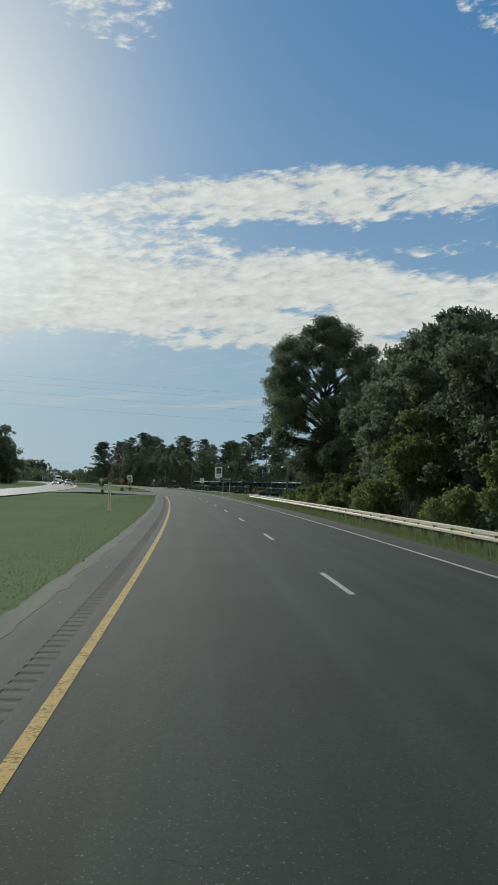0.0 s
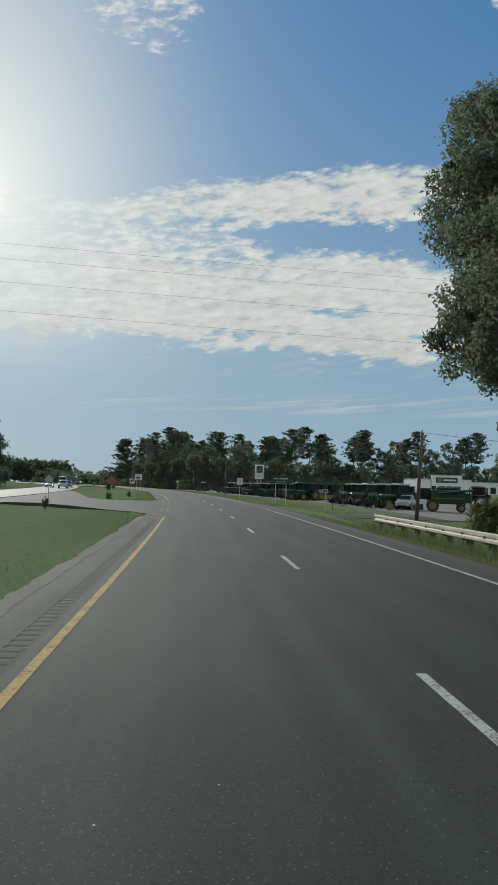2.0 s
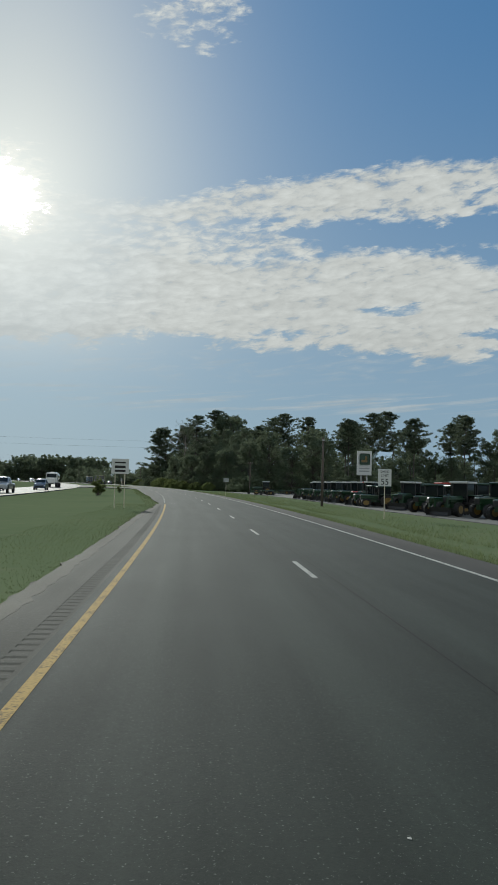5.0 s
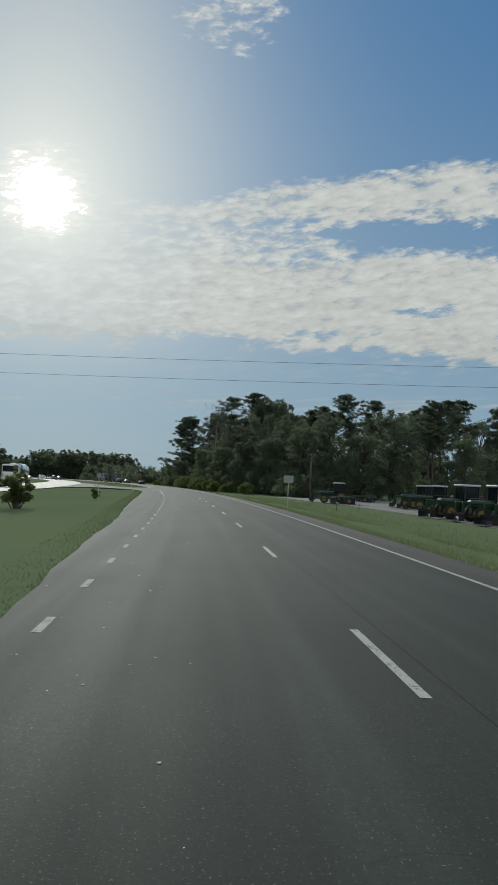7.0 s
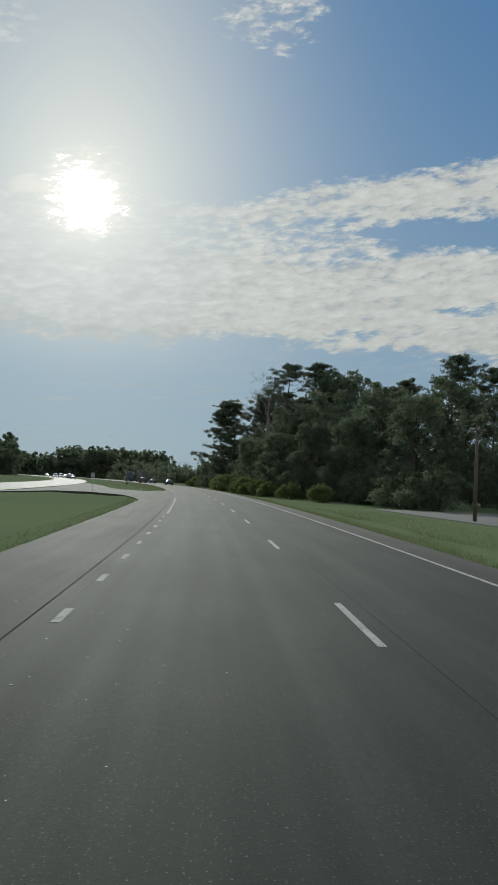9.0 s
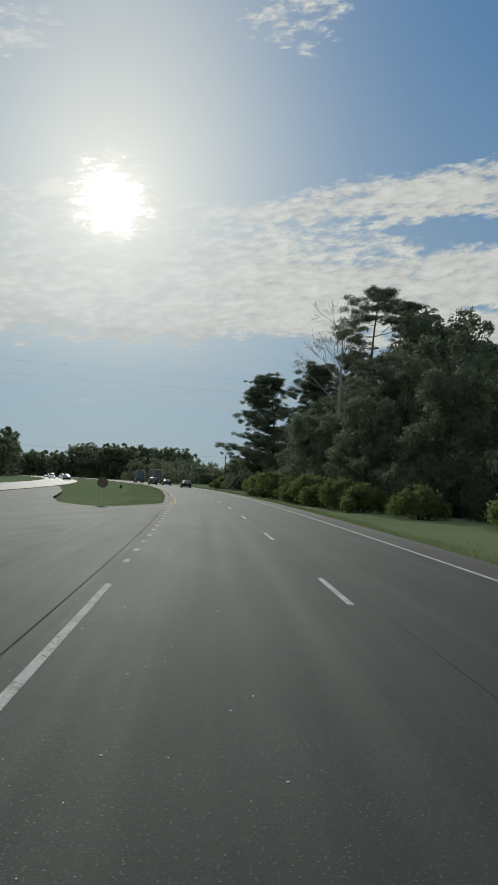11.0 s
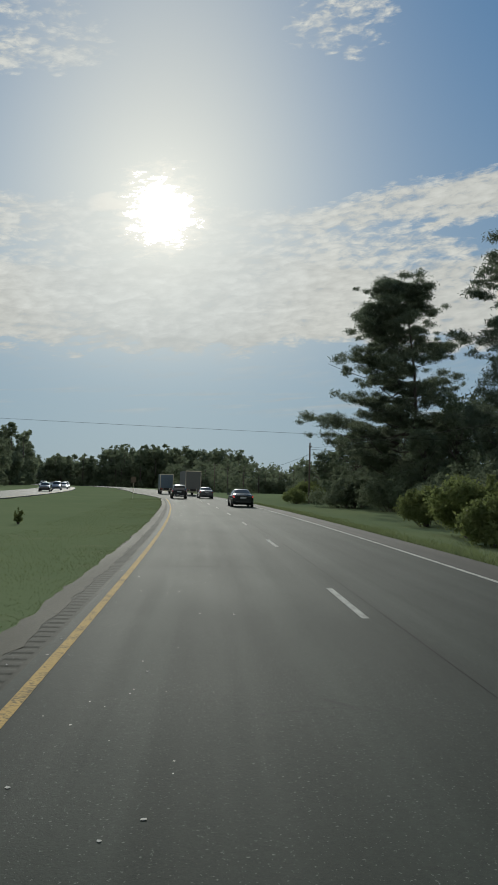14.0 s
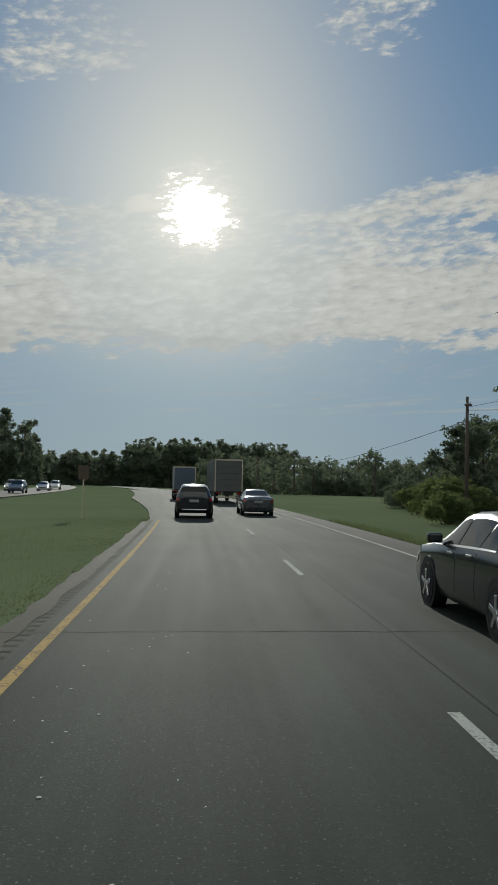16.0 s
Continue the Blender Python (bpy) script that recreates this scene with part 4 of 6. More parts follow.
for spot_s, spot_l, k, turn in ((430, 38, 1.45, 40), (421, 38, 1.4, 160), (440, 43, 1.48, 280)):
    copy_thing(wood_a, plant_at(wood_a, spot_s, spot_l, k, turn))
big_pine = pine("pine_tree", 53, 25.0, 10.2, 23, 110000, 0.2, "large spreading pine standing at the end of the woods", 0.14, 0.36, 0.62)
place(big_pine, [(489, 25.5, 1.02), (465, 31, 1.0)], rng, 0.0)
dead = dead_tree(61, 22.5)
dead.matrix_basis = plant_at(dead, 406, 18.7, 1.0, 30)
tall_pine = pine("pine_tree", 57, 24.6, 6.6, 10, 30000, 0.15, "tall open-crowned pine beside a dead tree", 0.42, 0.36, 0.4, True)
tall_pine.matrix_basis = plant_at(tall_pine, 404, 22.8, 1.0, 70)

shrub = bush("roadside_shrub", 33, 4.0, 2.4, 12000, 0.11, "rounded yellow-green shrub beside the highway")
place(shrub, [(428, 13.8, 1.0), (441, 14.4, 0.85), (452, 15.6, 0.7), (418, 13.6, 1.05), (409, 14.0, 0.9), (400, 13.4, 0.75), (394, 14.0, 0.9), (386, 14.5, 0.8)], rng, 0.3)
place(bush("roadside_shrub", 34, 2.4, 1.8, 7000, 0.11, "low yellow-green shrub at the edge of the woods"),
      [(423, 12.8, 1.0), (404, 12.9, 0.9), (390, 13.2, 0.9), (380, 15, 1.0), (372, 17, 1.0), (436, 13.6, 0.9), (360, 19, 1.0)], rng, 0.3)

# undergrowth that closes the foot of the woods
ug = np.random.default_rng(66)
below = bush("understory_bush", 38, 5.0, 3.4, 9000, 0.15, "dense dark green bush at the foot of the woods", M_OAK)
place(below, [(342 + 4.4 * i, 26.0 - 8.0 * smooth(0, 14, i) + 2.0 * ug.random(), 0.75 + 0.35 * ug.random()) for i in range(25)]
      + [(440 + 4.6 * i, 19.5 + 5.0 * ug.random(), 0.6 + 0.35 * ug.random()) for i in range(14)]
      + [(450 + 6 * i, 30.0 + 3 * ug.random(), 0.8 + 0.3 * ug.random()) for i in range(10)]
      + [(514 + 5 * i, 25.0 + 6 * ug.random(), 0.55 + 0.25 * ug.random()) for i in range(7)]
      + [(372 + 2.0 * i, 46.0 + 9.0 * i, 0.9 + 0.3 * ug.random()) for i in range(17)], ug, 0.4)

# beyond the pine, and the left side
FIELD = "broadleaf tree at the edge of the field"
field_tree = broadleaf("field_tree", 44, 11.0, 4.2, 20, 11000, 0.2, M_OAK, 0.1, FIELD, 0.22, 0.36)
place(field_tree, [(520, 29, 1.0), (530, 27, 0.75), (512, 34, 1.15), (540, 33, 0.9), (524, 40, 1.2), (505, 44, 1.2), (548, 41, 1.0)], rng, 0.5)
place(bush("field_bush", 35, 3.0, 2.4, 7000, 0.14, "spreading green bush at the field corner"), [(515, 21, 1.0), (508, 17.5, 0.7), (524, 23, 1.1), (534, 24, 0.9)], rng, 0.4)
LEFTSIDE = "tree standing beyond the far carriageway"
left_tree = broadleaf("roadside_tree", 45, 15.0, 5.0, 22, 10000, 0.26, M_OAK, 0.06, LEFTSIDE, 0.28, 0.35)
place(left_tree, [(140, -45, 0.95), (128, -52, 1.0), (622, -40, 1.0), (636, -44, 1.05), (650, -40, 1.0), (610, -50, 1.1), (660, -48, 1.1), (676, -42, 1.0),
                  (60, -48, 1.0), (90, -55, 1.0), (20, -50, 1.0), (260, -70, 1.0), (300, -85, 1.0), (340, -72, 0.9)], rng, 1.0)


def make_far_woods(name, spots, seed, leaves, size, hmin, hmax, label):
    """A far belt of woods in one mesh, with trunks and ragged crowns."""
    rg = np.random.default_rng(seed)
    cs, rs, verts, faces = [], [], [], []
    for s, l in spots:
        h = hmin + (hmax - hmin) * rg.random()
        g = R(s, l, ground_at(s, l))
        tube(verts, faces, [g + Vector((0, 0, -0.3)), g + Vector((0, 0, h * 0.8))], [0.3, 0.1], 5)
        for _ in range(30):
            q = 0.02 + 0.92 * rg.random() ** 1.25
            a, r = rg.random() * 6.283, 4.8 * rg.random() ** 0.6 * math.sqrt(max(0.05, 1.05 - q * q))
            cs.append((g.x + math.cos(a) * r, g.y + math.sin(a) * r, g.z + h * q))
            rs.append((0.8 + 1.5 * rg.random()) * (1.25 - 0.5 * q))
    woods = tagged(new(name), label, "woods", kind="stuff")
    mesh_object("trunks", verts, faces, M_BARK, woods)
    outer = leaf_cards(cs, rs, int(leaves * 0.7), size, rg, 0.9, 0.6, 0.3, 0.4)
    inner = leaf_cards(cs, [r * 0.8 for r in rs], int(leaves * 0.3), size * 2.0, rg, 0.9, 0.7, 0.0, 0.3)
    card_object("crowns", np.concatenate([outer, inner]), M_OAK, woods)


fr = np.random.default_rng(77)
make_far_woods("far_woods", [(640 + 80 * fr.random() + 0.2 * abs(l - 40), l) for l in np.linspace(24, 300, 240)], 1, 170000, 0.32, 8, 12.5, "hazy far belt of woods beyond the field")
make_far_woods("far_woods", [(800 + 60 * fr.random(), l) for l in np.linspace(17, 92, 130)], 2, 100000, 0.52, 19, 23.5, "hazy far belt of woods round the bend")
make_far_woods("far_woods", [(700 + 80 * fr.random(), l) for l in np.linspace(-130, -34, 130)], 7, 119000, 0.46, 11, 15, "low belt of woods beyond the opposite carriageway")
make_far_woods("far_woods", [(800 + 70 * fr.random(), l) for l in np.linspace(-34, 17, 60)], 12, 50000, 0.5, 13, 17.5, "low far belt of woods round the bend")
make_far_woods("far_woods", [(s, -52 - 40 * fr.random()) for s in np.linspace(480, 790, 200)], 3, 110500, 0.46, 9, 13, "far belt of woods beyond the opposite carriageway")
make_far_woods("far_woods", [(s, -104 - 50 * fr.random()) for s in np.linspace(-60, 480, 240)], 4, 102000, 0.49, 13, 18, "far belt of woods across the fields")
make_far_woods("far_woods", [(415 + 60 * fr.random(), l) for l in np.linspace(60, 300, 150)], 6, 119000, 0.39, 13, 19, "dark belt of woods behind the dealer yard")
make_far_woods("far_woods", [(232 + 42 * fr.random(), -36 - 16 * fr.random()) for _ in range(22)], 8, 68000, 0.26, 17, 21.5, "tall stand of trees beyond the opposite carriageway")

make_far_woods("far_woods", [(s, -46 - 18 * fr.random()) for s in np.linspace(300, 470, 60)], 9, 85000, 0.29, 11, 15, "belt of trees beside the opposite carriageway")


make_far_woods("far_woods", [(692 + 66 * fr.random(), -29 - 40 * fr.random() ** 1.5) for _ in range(34)], 11, 60000, 0.4, 20, 25.5, "tall stand of trees where the far carriageway bends away")


# ---- guardrail ----
def make_guardrail(s0, s1, l):
    rail = tagged(new("guardrail"), "weathered steel guardrail on dark wooden posts", "guardrail")
    prof = [(-0.02, 0.0), (0.04, 0.03), (0.04, 0.10), (-0.02, 0.14), (-0.02, 0.17), (0.04, 0.21), (0.04, 0.28), (-0.02, 0.31)]
    top = 0.76
    gz = ground_at(0, l)
    seg = 3.81
    k = 0
    s = s1
    while s > s0:
        a, b = s - seg - 0.06, s
        verts, faces = [], []
        for t in (a, (a + b) / 2, b):
            for side in (0, 0.008):
                for d, h in prof:
                    verts.append(R(t, l - d - side, gz + top - 0.31 + h + 0.002 * (k % 2)))
        n = len(prof)
        for i in range(2):
            for j in range(n - 1):
                p0, p1 = i * 2 * n + j, (i + 1) * 2 * n + j
                faces.append((p0, p0 + 1, p1 + 1, p1))
                faces.append((p0 + n, p1 + n, p1 + n + 1, p0 + n + 1))
            for j in (0, n - 1):
                p0, p1 = i * 2 * n + j, (i + 1) * 2 * n + j
                faces.append((p0, p1, p1 + n, p0 + n))
        for e in (0, 4 * n):
            for j in range(n - 1):
                faces.append((e + j, e + n + j, e + n + j + 1, e + j + 1))
        mesh_object("rail", verts, faces, M_STEEL, rail)
        s -= seg
        k += 1
    bm = bmesh.new()
    box(bm, -0.1, 0.1, -0.075, 0.075, -0.4, top - 0.03, 0.012)
    box(bm, -0.28, -0.105, -0.07, 0.07, top - 0.36, top - 0.02, 0.01)
    post_me = bpy.data.meshes.new("post")
    bm.to_mesh(post_me)
    bm.free()
    post_me.materials.append(M_WOODPOST)
    s = s1 - 0.25
    while s > s0:
        o = new("post", post_me)
        o.parent = rail
        o.matrix_basis = at(s, l + 0.26, gz)
        s -= seg / 2
    bm = bmesh.new()
    box(bm, -0.06, 0.06, -0.02, 0.02, top - 0.36, top + 0.03, 0.015)
    o = part("end_plate", bm, M_STEEL, rail, "flat pale end plate")
    o.matrix_basis = at(s1 + 0.03, l - 0.02, gz)


make_guardrail(-60, 93.0, 9.9)


# ---- poles and wires ----
def make_pole(s, l, height, arms, lean=0.0, r=0.15, label="dark wooden utility pole beside the highway"):
    pole = tagged(new("utility_pole"), label, "utility pole")
    verts, faces = [], []
    tube(verts, faces, [Vector((0, 0, -0.5)), Vector((0, 0, height * 0.5)), Vector((0, 0, height))], [r, r * 0.85, r * 0.65], 12)
    mesh_object("pole", verts, faces, M_POLEWOOD, pole, True)
    for z, w in arms:
        bm = bmesh.new()
        box(bm, -w / 2, w / 2, -r - 0.12, -r + 0.02, z - 0.06, z + 0.06, 0.01)
        arm = part("crossarm", bm, M_POLEWOOD, pole)
        for x in (-w / 2 + 0.12, 0.0, w / 2 - 0.12):
            bm = bmesh.new()
            cyl(bm, 0.045, 0.14, Matrix.Translation((x, -r - 0.05, z + 0.13)), 10, 0.03)
            part("insulator", bm, M_SIGNBACK, arm)
    pole.matrix_basis = at(s, l, ground_at(s, l), lean)
    return pole


def make_lamp_pole(s, l, height):
    """A leaning pole by the yard with a small yard lamp on a bracket."""
    pole = make_pole(s, l, height, [], label="dark leaning wooden pole with a small lamp by the yard")
    pole.matrix_basis = pole.matrix_basis @ pose(0, 0, 0, 0, 3.2, 0)
    verts, faces = [], []
    tube(verts, faces, [Vector((-0.1, 0, height - 1.35)), Vector((-0.45, 0, height - 1.2)), Vector((-0.72, 0, height - 1.3))], [0.025, 0.022, 0.02], 6)
    mesh_object("bracket", verts, faces, M_STEEL, pole)
    bm = bmesh.new()
    cyl(bm, 0.2, 0.2, Matrix.Translation((-0.8, 0, height - 1.42)), 16, 0.09)
    part("lamp_head", bm, M_SIGNBACK, pole, "grey lamp head")
    bm = bmesh.new()
    cyl(bm, 0.05, 0.3, Matrix.Translation((0.0, 0, height + 0.1)), 10, 0.035)
    part("insulator", bm, M_SIGNBACK, pole)


make_lamp_pole(111.5, 17.6, 6.3)
make_pole(227, 16.9, 7.4, [(7.0, 0.4)])
make_pole(316.7, 22.3, 7.2, [(6.8, 1.2)], label="pale weathered utility pole by the lot")
make_pole(512.5, 20.5, 8.6, [(8.0, 0.5)])
make_pole(640, 26, 9.0, [(8.4, 1.2)])


def wire(name, a, b, sag, r=0.012, label="thin dark overhead cable"):
    a, b = Vector(a), Vector(b)
    path = [a.lerp(b, t) - Vector((0, 0, sag * 4 * t * (1 - t))) for t in np.linspace(0, 1, 25)]
    verts, faces = [], []
    tube(verts, faces, path, [r] * len(path), 5)
    return tagged(mesh_object(name, verts, faces, M_WIRE, None, True), label, "cable")


for dz in (0.9, 0.1, -1.1, -2.6):
    wire("overhead_cable", R(97.5, 62, 11.0 + dz), R(97.5, -62, 15.6 + dz), 0.7, 0.005, "thin dark cable that crosses over the highway")
for dz in (0.0, -0.7):
    wire("overhead_cable", R(227, 16.9, 6.2 + dz), R(238, -60, 7.6 + dz), 0.6, 0.005, "thin dark cable that crosses over the highway")
wire("overhead_cable", R(111.5, 17.9, 5.85), R(118, 70, 6.6), 1.2)
wire("overhead_cable", R(227, 17.3, 6.5), R(316.7, 22.3, 6.4), 1.1)
wire("overhead_cable", R(316.7, 22.3, 6.4), R(512.5, 20.5, 7.4), 1.8)
wire("overhead_cable", R(466, 46, 5.8), R(466, -62, 7.95), 0.5, 0.01, "thin dark cable that crosses over the highway")
for z in (7.35, 6.65):
    wire("overhead_cable", R(371, 43, z + 0.3), R(349, -40, z + 0.3), 0.35, 0.0014, "thin dark cable that crosses over the highway")
wire("overhead_cable", R(512.5, 20.5, 7.2), R(470, 40, 8.5), 1.2, 0.02)
wire("overhead_cable", R(512.5, 20.5, 6.5), R(640, 26, 7.6), 2.2, 0.02)


# ---- signs ----
def post_sign(name, s, l, posts, label, turn=0.0):
    sign = tagged(new(name), label, "road sign")
    for x, h in posts:
        bm = bmesh.new()
        box(bm, x - 0.03, x + 0.03, -0.02, 0.02, -0.4, h, 0.004)
        part("post", bm, M_STEEL, sign)
    sign.matrix_basis = at(s, l, ground_at(s, l), turn)
    return sign


def panel(sign, w, h, z, mat, border=None, y=-0.03, x=0.0):
    bm = bmesh.new()
    box(bm, x - w / 2, x + w / 2, y - 0.006, y + 0.006, z, z + h, 0.005)
    p = part("panel", bm, mat, sign)
    return p


def lettering(parent, body, size, x, y, z, mat, name="lettering"):
    cu = bpy.data.curves.new(name, "FONT")
    cu.body, cu.size, cu.align_x, cu.extrude = body, size, "CENTER", 0.002
    tmp = new("lettering_tmp", cu)
    me = bpy.data.meshes.new_from_object(tmp.evaluated_get(bpy.context.evaluated_depsgraph_get()))
    bpy.data.objects.remove(tmp)
    me.materials.clear()
    me.materials.append(mat)
    ob = new(name, me)
    ob.parent = parent
    ob.matrix_basis = pose(x, y, z, 90, 0, 0)
    return ob


def bar(parent, x0, x1, z0, z1, y, mat, name="bar"):
    bm = bmesh.new()
    box(bm, x0, x1, y - 0.003, y + 0.003, z0, z1)
    return part(name, bm, mat, parent)


def diamond(sign, r, z, mat, y=-0.03, sides=4):
    bm = bmesh.new()
    cyl(bm, r, 0.012, Matrix.Translation((0, y, z)) @ pose(0, 0, 0, 90, 0, 0) @ pose(0, 0, 0, 0, 0, 0 if sides == 4 else 22.5), sides)
    return part("panel", bm, mat, sign)


sg = post_sign("speed_limit_sign", 197.8, 15.3, [(0, 3.45)], "white speed limit sign on a steel post")
panel(sg, 0.95, 1.2, 2.3, M_SIGNWHITE)
for body, size, z in (("SPEED", 0.24, 3.22), ("LIMIT", 0.24, 2.96), ("55", 0.6, 2.4)):
    lettering(sg, body, size, 0, -0.04, z, M_BLACK)
sg = post_sign("highway_name_sign", 151.2, 13.9, [(-0.65, 3.4), (0.65, 3.4)], "green highway sign with white lettering on two steel posts")
panel(sg, 2.45, 0.95, 2.55, M_SIGNGREEN)
lettering(sg, "HIGHWAY", 0.27, 0.05, -0.04, 2.66, M_SIGNBACK)
bar(sg, -0.85, -0.36, 3.06, 3.24, -0.04, M_SIGNBACK, "name_bar")
bar(sg, -0.2, 0.85, 3.06, 3.24, -0.04, M_SIGNBACK, "name_bar")
sg = post_sign("median_sign", 197, -3.0, [(-0.32, 3.1), (0.32, 3.1)], "pale sign on two posts in the grass median")
panel(sg, 1.15, 1.0, 2.25, M_SIGNWHITE)
for z0, z1 in ((2.95, 3.05), (2.62, 2.8), (2.38, 2.52)):
    bar(sg, -0.36, 0.36, z0, z1, -0.04, M_BLACK)
sg = post_sign("diamond_sign", 148, -6.3, [(0, 2.3)], "faded orange diamond sign on a post in the median")
diamond(sg, 0.62, 2.1, M_ORANGE)
sg = post_sign("sign_post", 117, -9.0, [(0, 2.2)], "dark sign seen edge-on on a post in the median")
diamond(sg, 0.34, 2.1, M_SIGNBACK)
sg = post_sign("marker_post", 48, -3.6, [(-0.06, 2.1), (0.06, 2.1)], "dark double post standing in the grass median")
panel(sg, 0.26, 0.5, 1.7, M_WOODPOST)
sg = post_sign("arrow_sign", 162, -4.2, [(0, 2.2)], "small white sign with a dark mark in the median")
panel(sg, 0.62, 0.62, 1.7, M_SIGNWHITE)
bar(sg, -0.2, 0.05, 1.85, 2.2, -0.04, M_BLACK)
bar(sg, 0.08, 0.22, 2.0, 2.25, -0.04, M_BLACK)
sg = post_sign("sign_post", 272, -5.9, [(0, 2.3)], "thin steel sign post in the grass median")
panel(sg, 0.3, 0.45, 1.85, M_SIGNBACK)
sg = post_sign("sign_post", 356, -9.8, [(0, 2.2)], "thin steel sign post in the grass median")
panel(sg, 0.45, 0.6, 1.7, M_SIGNBACK)
sg = post_sign("octagon_sign", 366.3, -4.2, [(0, 1.65)], "dark back of an octagonal sign on a post in the median")
diamond(sg, 0.34, 1.4, M_WOODPOST, sides=8)
sg = post_sign("median_sign", 500.5, -3.9, [(0, 2.5)], "sign with a dull red panel on a post in the median")
panel(sg, 0.55, 0.7, 1.9, M_WOODPOST)
sg = post_sign("verge_sign", 268.8, 10.7, [(0, 2.95)], "blank pale back of a sign on a post in the verge", 180)
panel(sg, 0.85, 0.62, 2.3, M_SIGNBACK, y=0.03)
for s, l in ((273.5, 16.1), (273.3, 18.2), (168, 17.0), (128, 15.0)):
    post_sign("marker_post", s, l, [(0, 0.75)], "short dark marker post in the verge").children[0].data.materials[0] = M_WOODPOST


sg = post_sign("arrow_board", 129.1, 14.5, [(0.1, 2.05)], "small pale arrow board on a post by the driveway")
panel(sg, 0.62, 0.34, 1.7, M_SIGNBACK)
bm = bmesh.new()
cyl(bm, 0.26, 0.012, Matrix.Translation((-0.4, -0.03, 1.87)) @ pose(0, 0, 0, 90, 0, 0) @ pose(0, 0, 0, 0, 0, 180), 3)
part("arrow_tip", bm, M_SIGNBACK, sg)
bar(sg, -0.2, 0.22, 1.8, 1.94, -0.04, M_BLACK)


def make_dealer_sign(s, l):
    sign = tagged(new("dealer_sign"), "tall white panel sign with a green and yellow emblem", "sign")
    for x in (-0.55, 0.55):
        bm = bmesh.new()
        box(bm, x - 0.12, x + 0.12, -0.12, 0.12, -0.5, 7.2, 0.02)
        part("post", bm, M_SIGNBACK, sign)
    bm = bmesh.new()
    box(bm, -1.35, 1.35, -0.3, 0.1, 4.2, 8.2, 0.05)
    part("cabinet", bm, M_SIGNWHITE, sign)
    bm = bmesh.new()
    box(bm, -0.95, 0.95, -0.33, -0.29, 5.9, 7.8, 0.2)
    em = part("emblem", bm, M_FARMGREEN, sign, "rounded green emblem")
    bm = bmesh.new()
    box(bm, -0.62, 0.5, -0.345, -0.325, 6.35, 6.75, 0.1)
    box(bm, 0.1, 0.45, -0.345, -0.325, 6.7, 7.35, 0.08)
    part("mark", bm, M_FARMYELLOW, em, "yellow mark")
    for z in (5.2, 4.75):
        bar(sign, -0.95, 0.95, z, z + 0.22, -0.31, M_SIGNBACK)
    sign.matrix_basis = at(s, l, ground_at(s, l)) @ Matrix.Diagonal((0.88, 0.88, 0.97, 1))


make_dealer_sign(266, 32.6)


# ---- vehicles ----
class Shell:
    """A car body swept along y from rear to front; ctrl rows: y, top, belt, waist width, top width, bottom."""

    def __init__(self, rows):
        self.c = np.array(rows, float)

    def ring(self, y):
        top, belt, w, wt, bot = (np.interp(y, self.c[:, 0], self.c[:, k]) for k in range(1, 6))
        half = [(w * 0.86, bot), (w * 0.97, bot + 0.06), (w, bot + (belt - bot) * 0.42), (w * 0.985, bot + (belt - bot) * 0.8), (w * 0.955, belt),
                (wt + (w * 0.955 - wt) * 0.06, top - 0.045 - 0.02 * (top - belt)), (wt * 0.82, top - 0.012), (0.0, top)]
        return [Vector((-x, y, z)) for x, z in half] + [Vector((x, y, z)) for x, z in reversed(half[:-1])]

    def body(self, n=44):
        bm = bmesh.new()
        ys = sorted(set(np.linspace(self.c[0, 0], self.c[-1, 0], n).tolist() + self.c[:, 0].tolist()))
        rows = [[bm.verts.new(p) for p in self.ring(y)] for y in ys]
        for a, b in zip(rows, rows[1:]):
            for k in range(len(a) - 1):
                bm.faces.new((a[k], a[k + 1], b[k + 1], b[k]))
            bm.faces.new((a[-1], a[0], b[0], b[-1]))
        bm.faces.new(rows[0])
        bm.faces.new(list(reversed(rows[-1])))
        bmesh.ops.recalc_face_normals(bm, faces=bm.faces)
        for f in bm.faces:
            f.smooth = len(f.verts) == 4
        return bm

    def point(self, y, u):
        r = self.ring(y)
        u = min(max(u, 0.0), len(r) - 1.001)
        i = int(u)
        return r[i].lerp(r[i + 1], u - i)

    def patch(self, corners, off=0.006, n=8, m=6):
        """A piece laid on the body; corners (y, u): rear-low, front-low, front-high, rear-high."""
        bm = bmesh.new()
        (a, b, c, d) = [Vector((y, u)) for y, u in corners]
        rows = []
        for j in range(m + 1):
            row = []
            for i in range(n + 1):
                q = a.lerp(b, i / n).lerp(d.lerp(c, i / n), j / m)
                p = self.point(q.x, q.y)
                tx = self.point(q.x + 0.01, q.y) - self.point(q.x - 0.01, q.y)
                tu = self.point(q.x, q.y + 0.05) - self.point(q.x, q.y - 0.05)
                nn = tx.cross(tu)
                nn = nn.normalized() if nn.length > 1e-9 else Vector((0, 0, 1))
                if nn.dot(Vector((p.x, 0, p.z - 0.6))) < 0:
                    nn = -nn
                row.append(bm.verts.new(p + nn * off))
            rows.append(row)
        for r0, r1 in zip(rows, rows[1:]):
            for i in range(n):
                bm.faces.new((r0[i], r0[i + 1], r1[i + 1], r1[i]))
        for f in bm.faces:
            f.smooth = True
        return bm


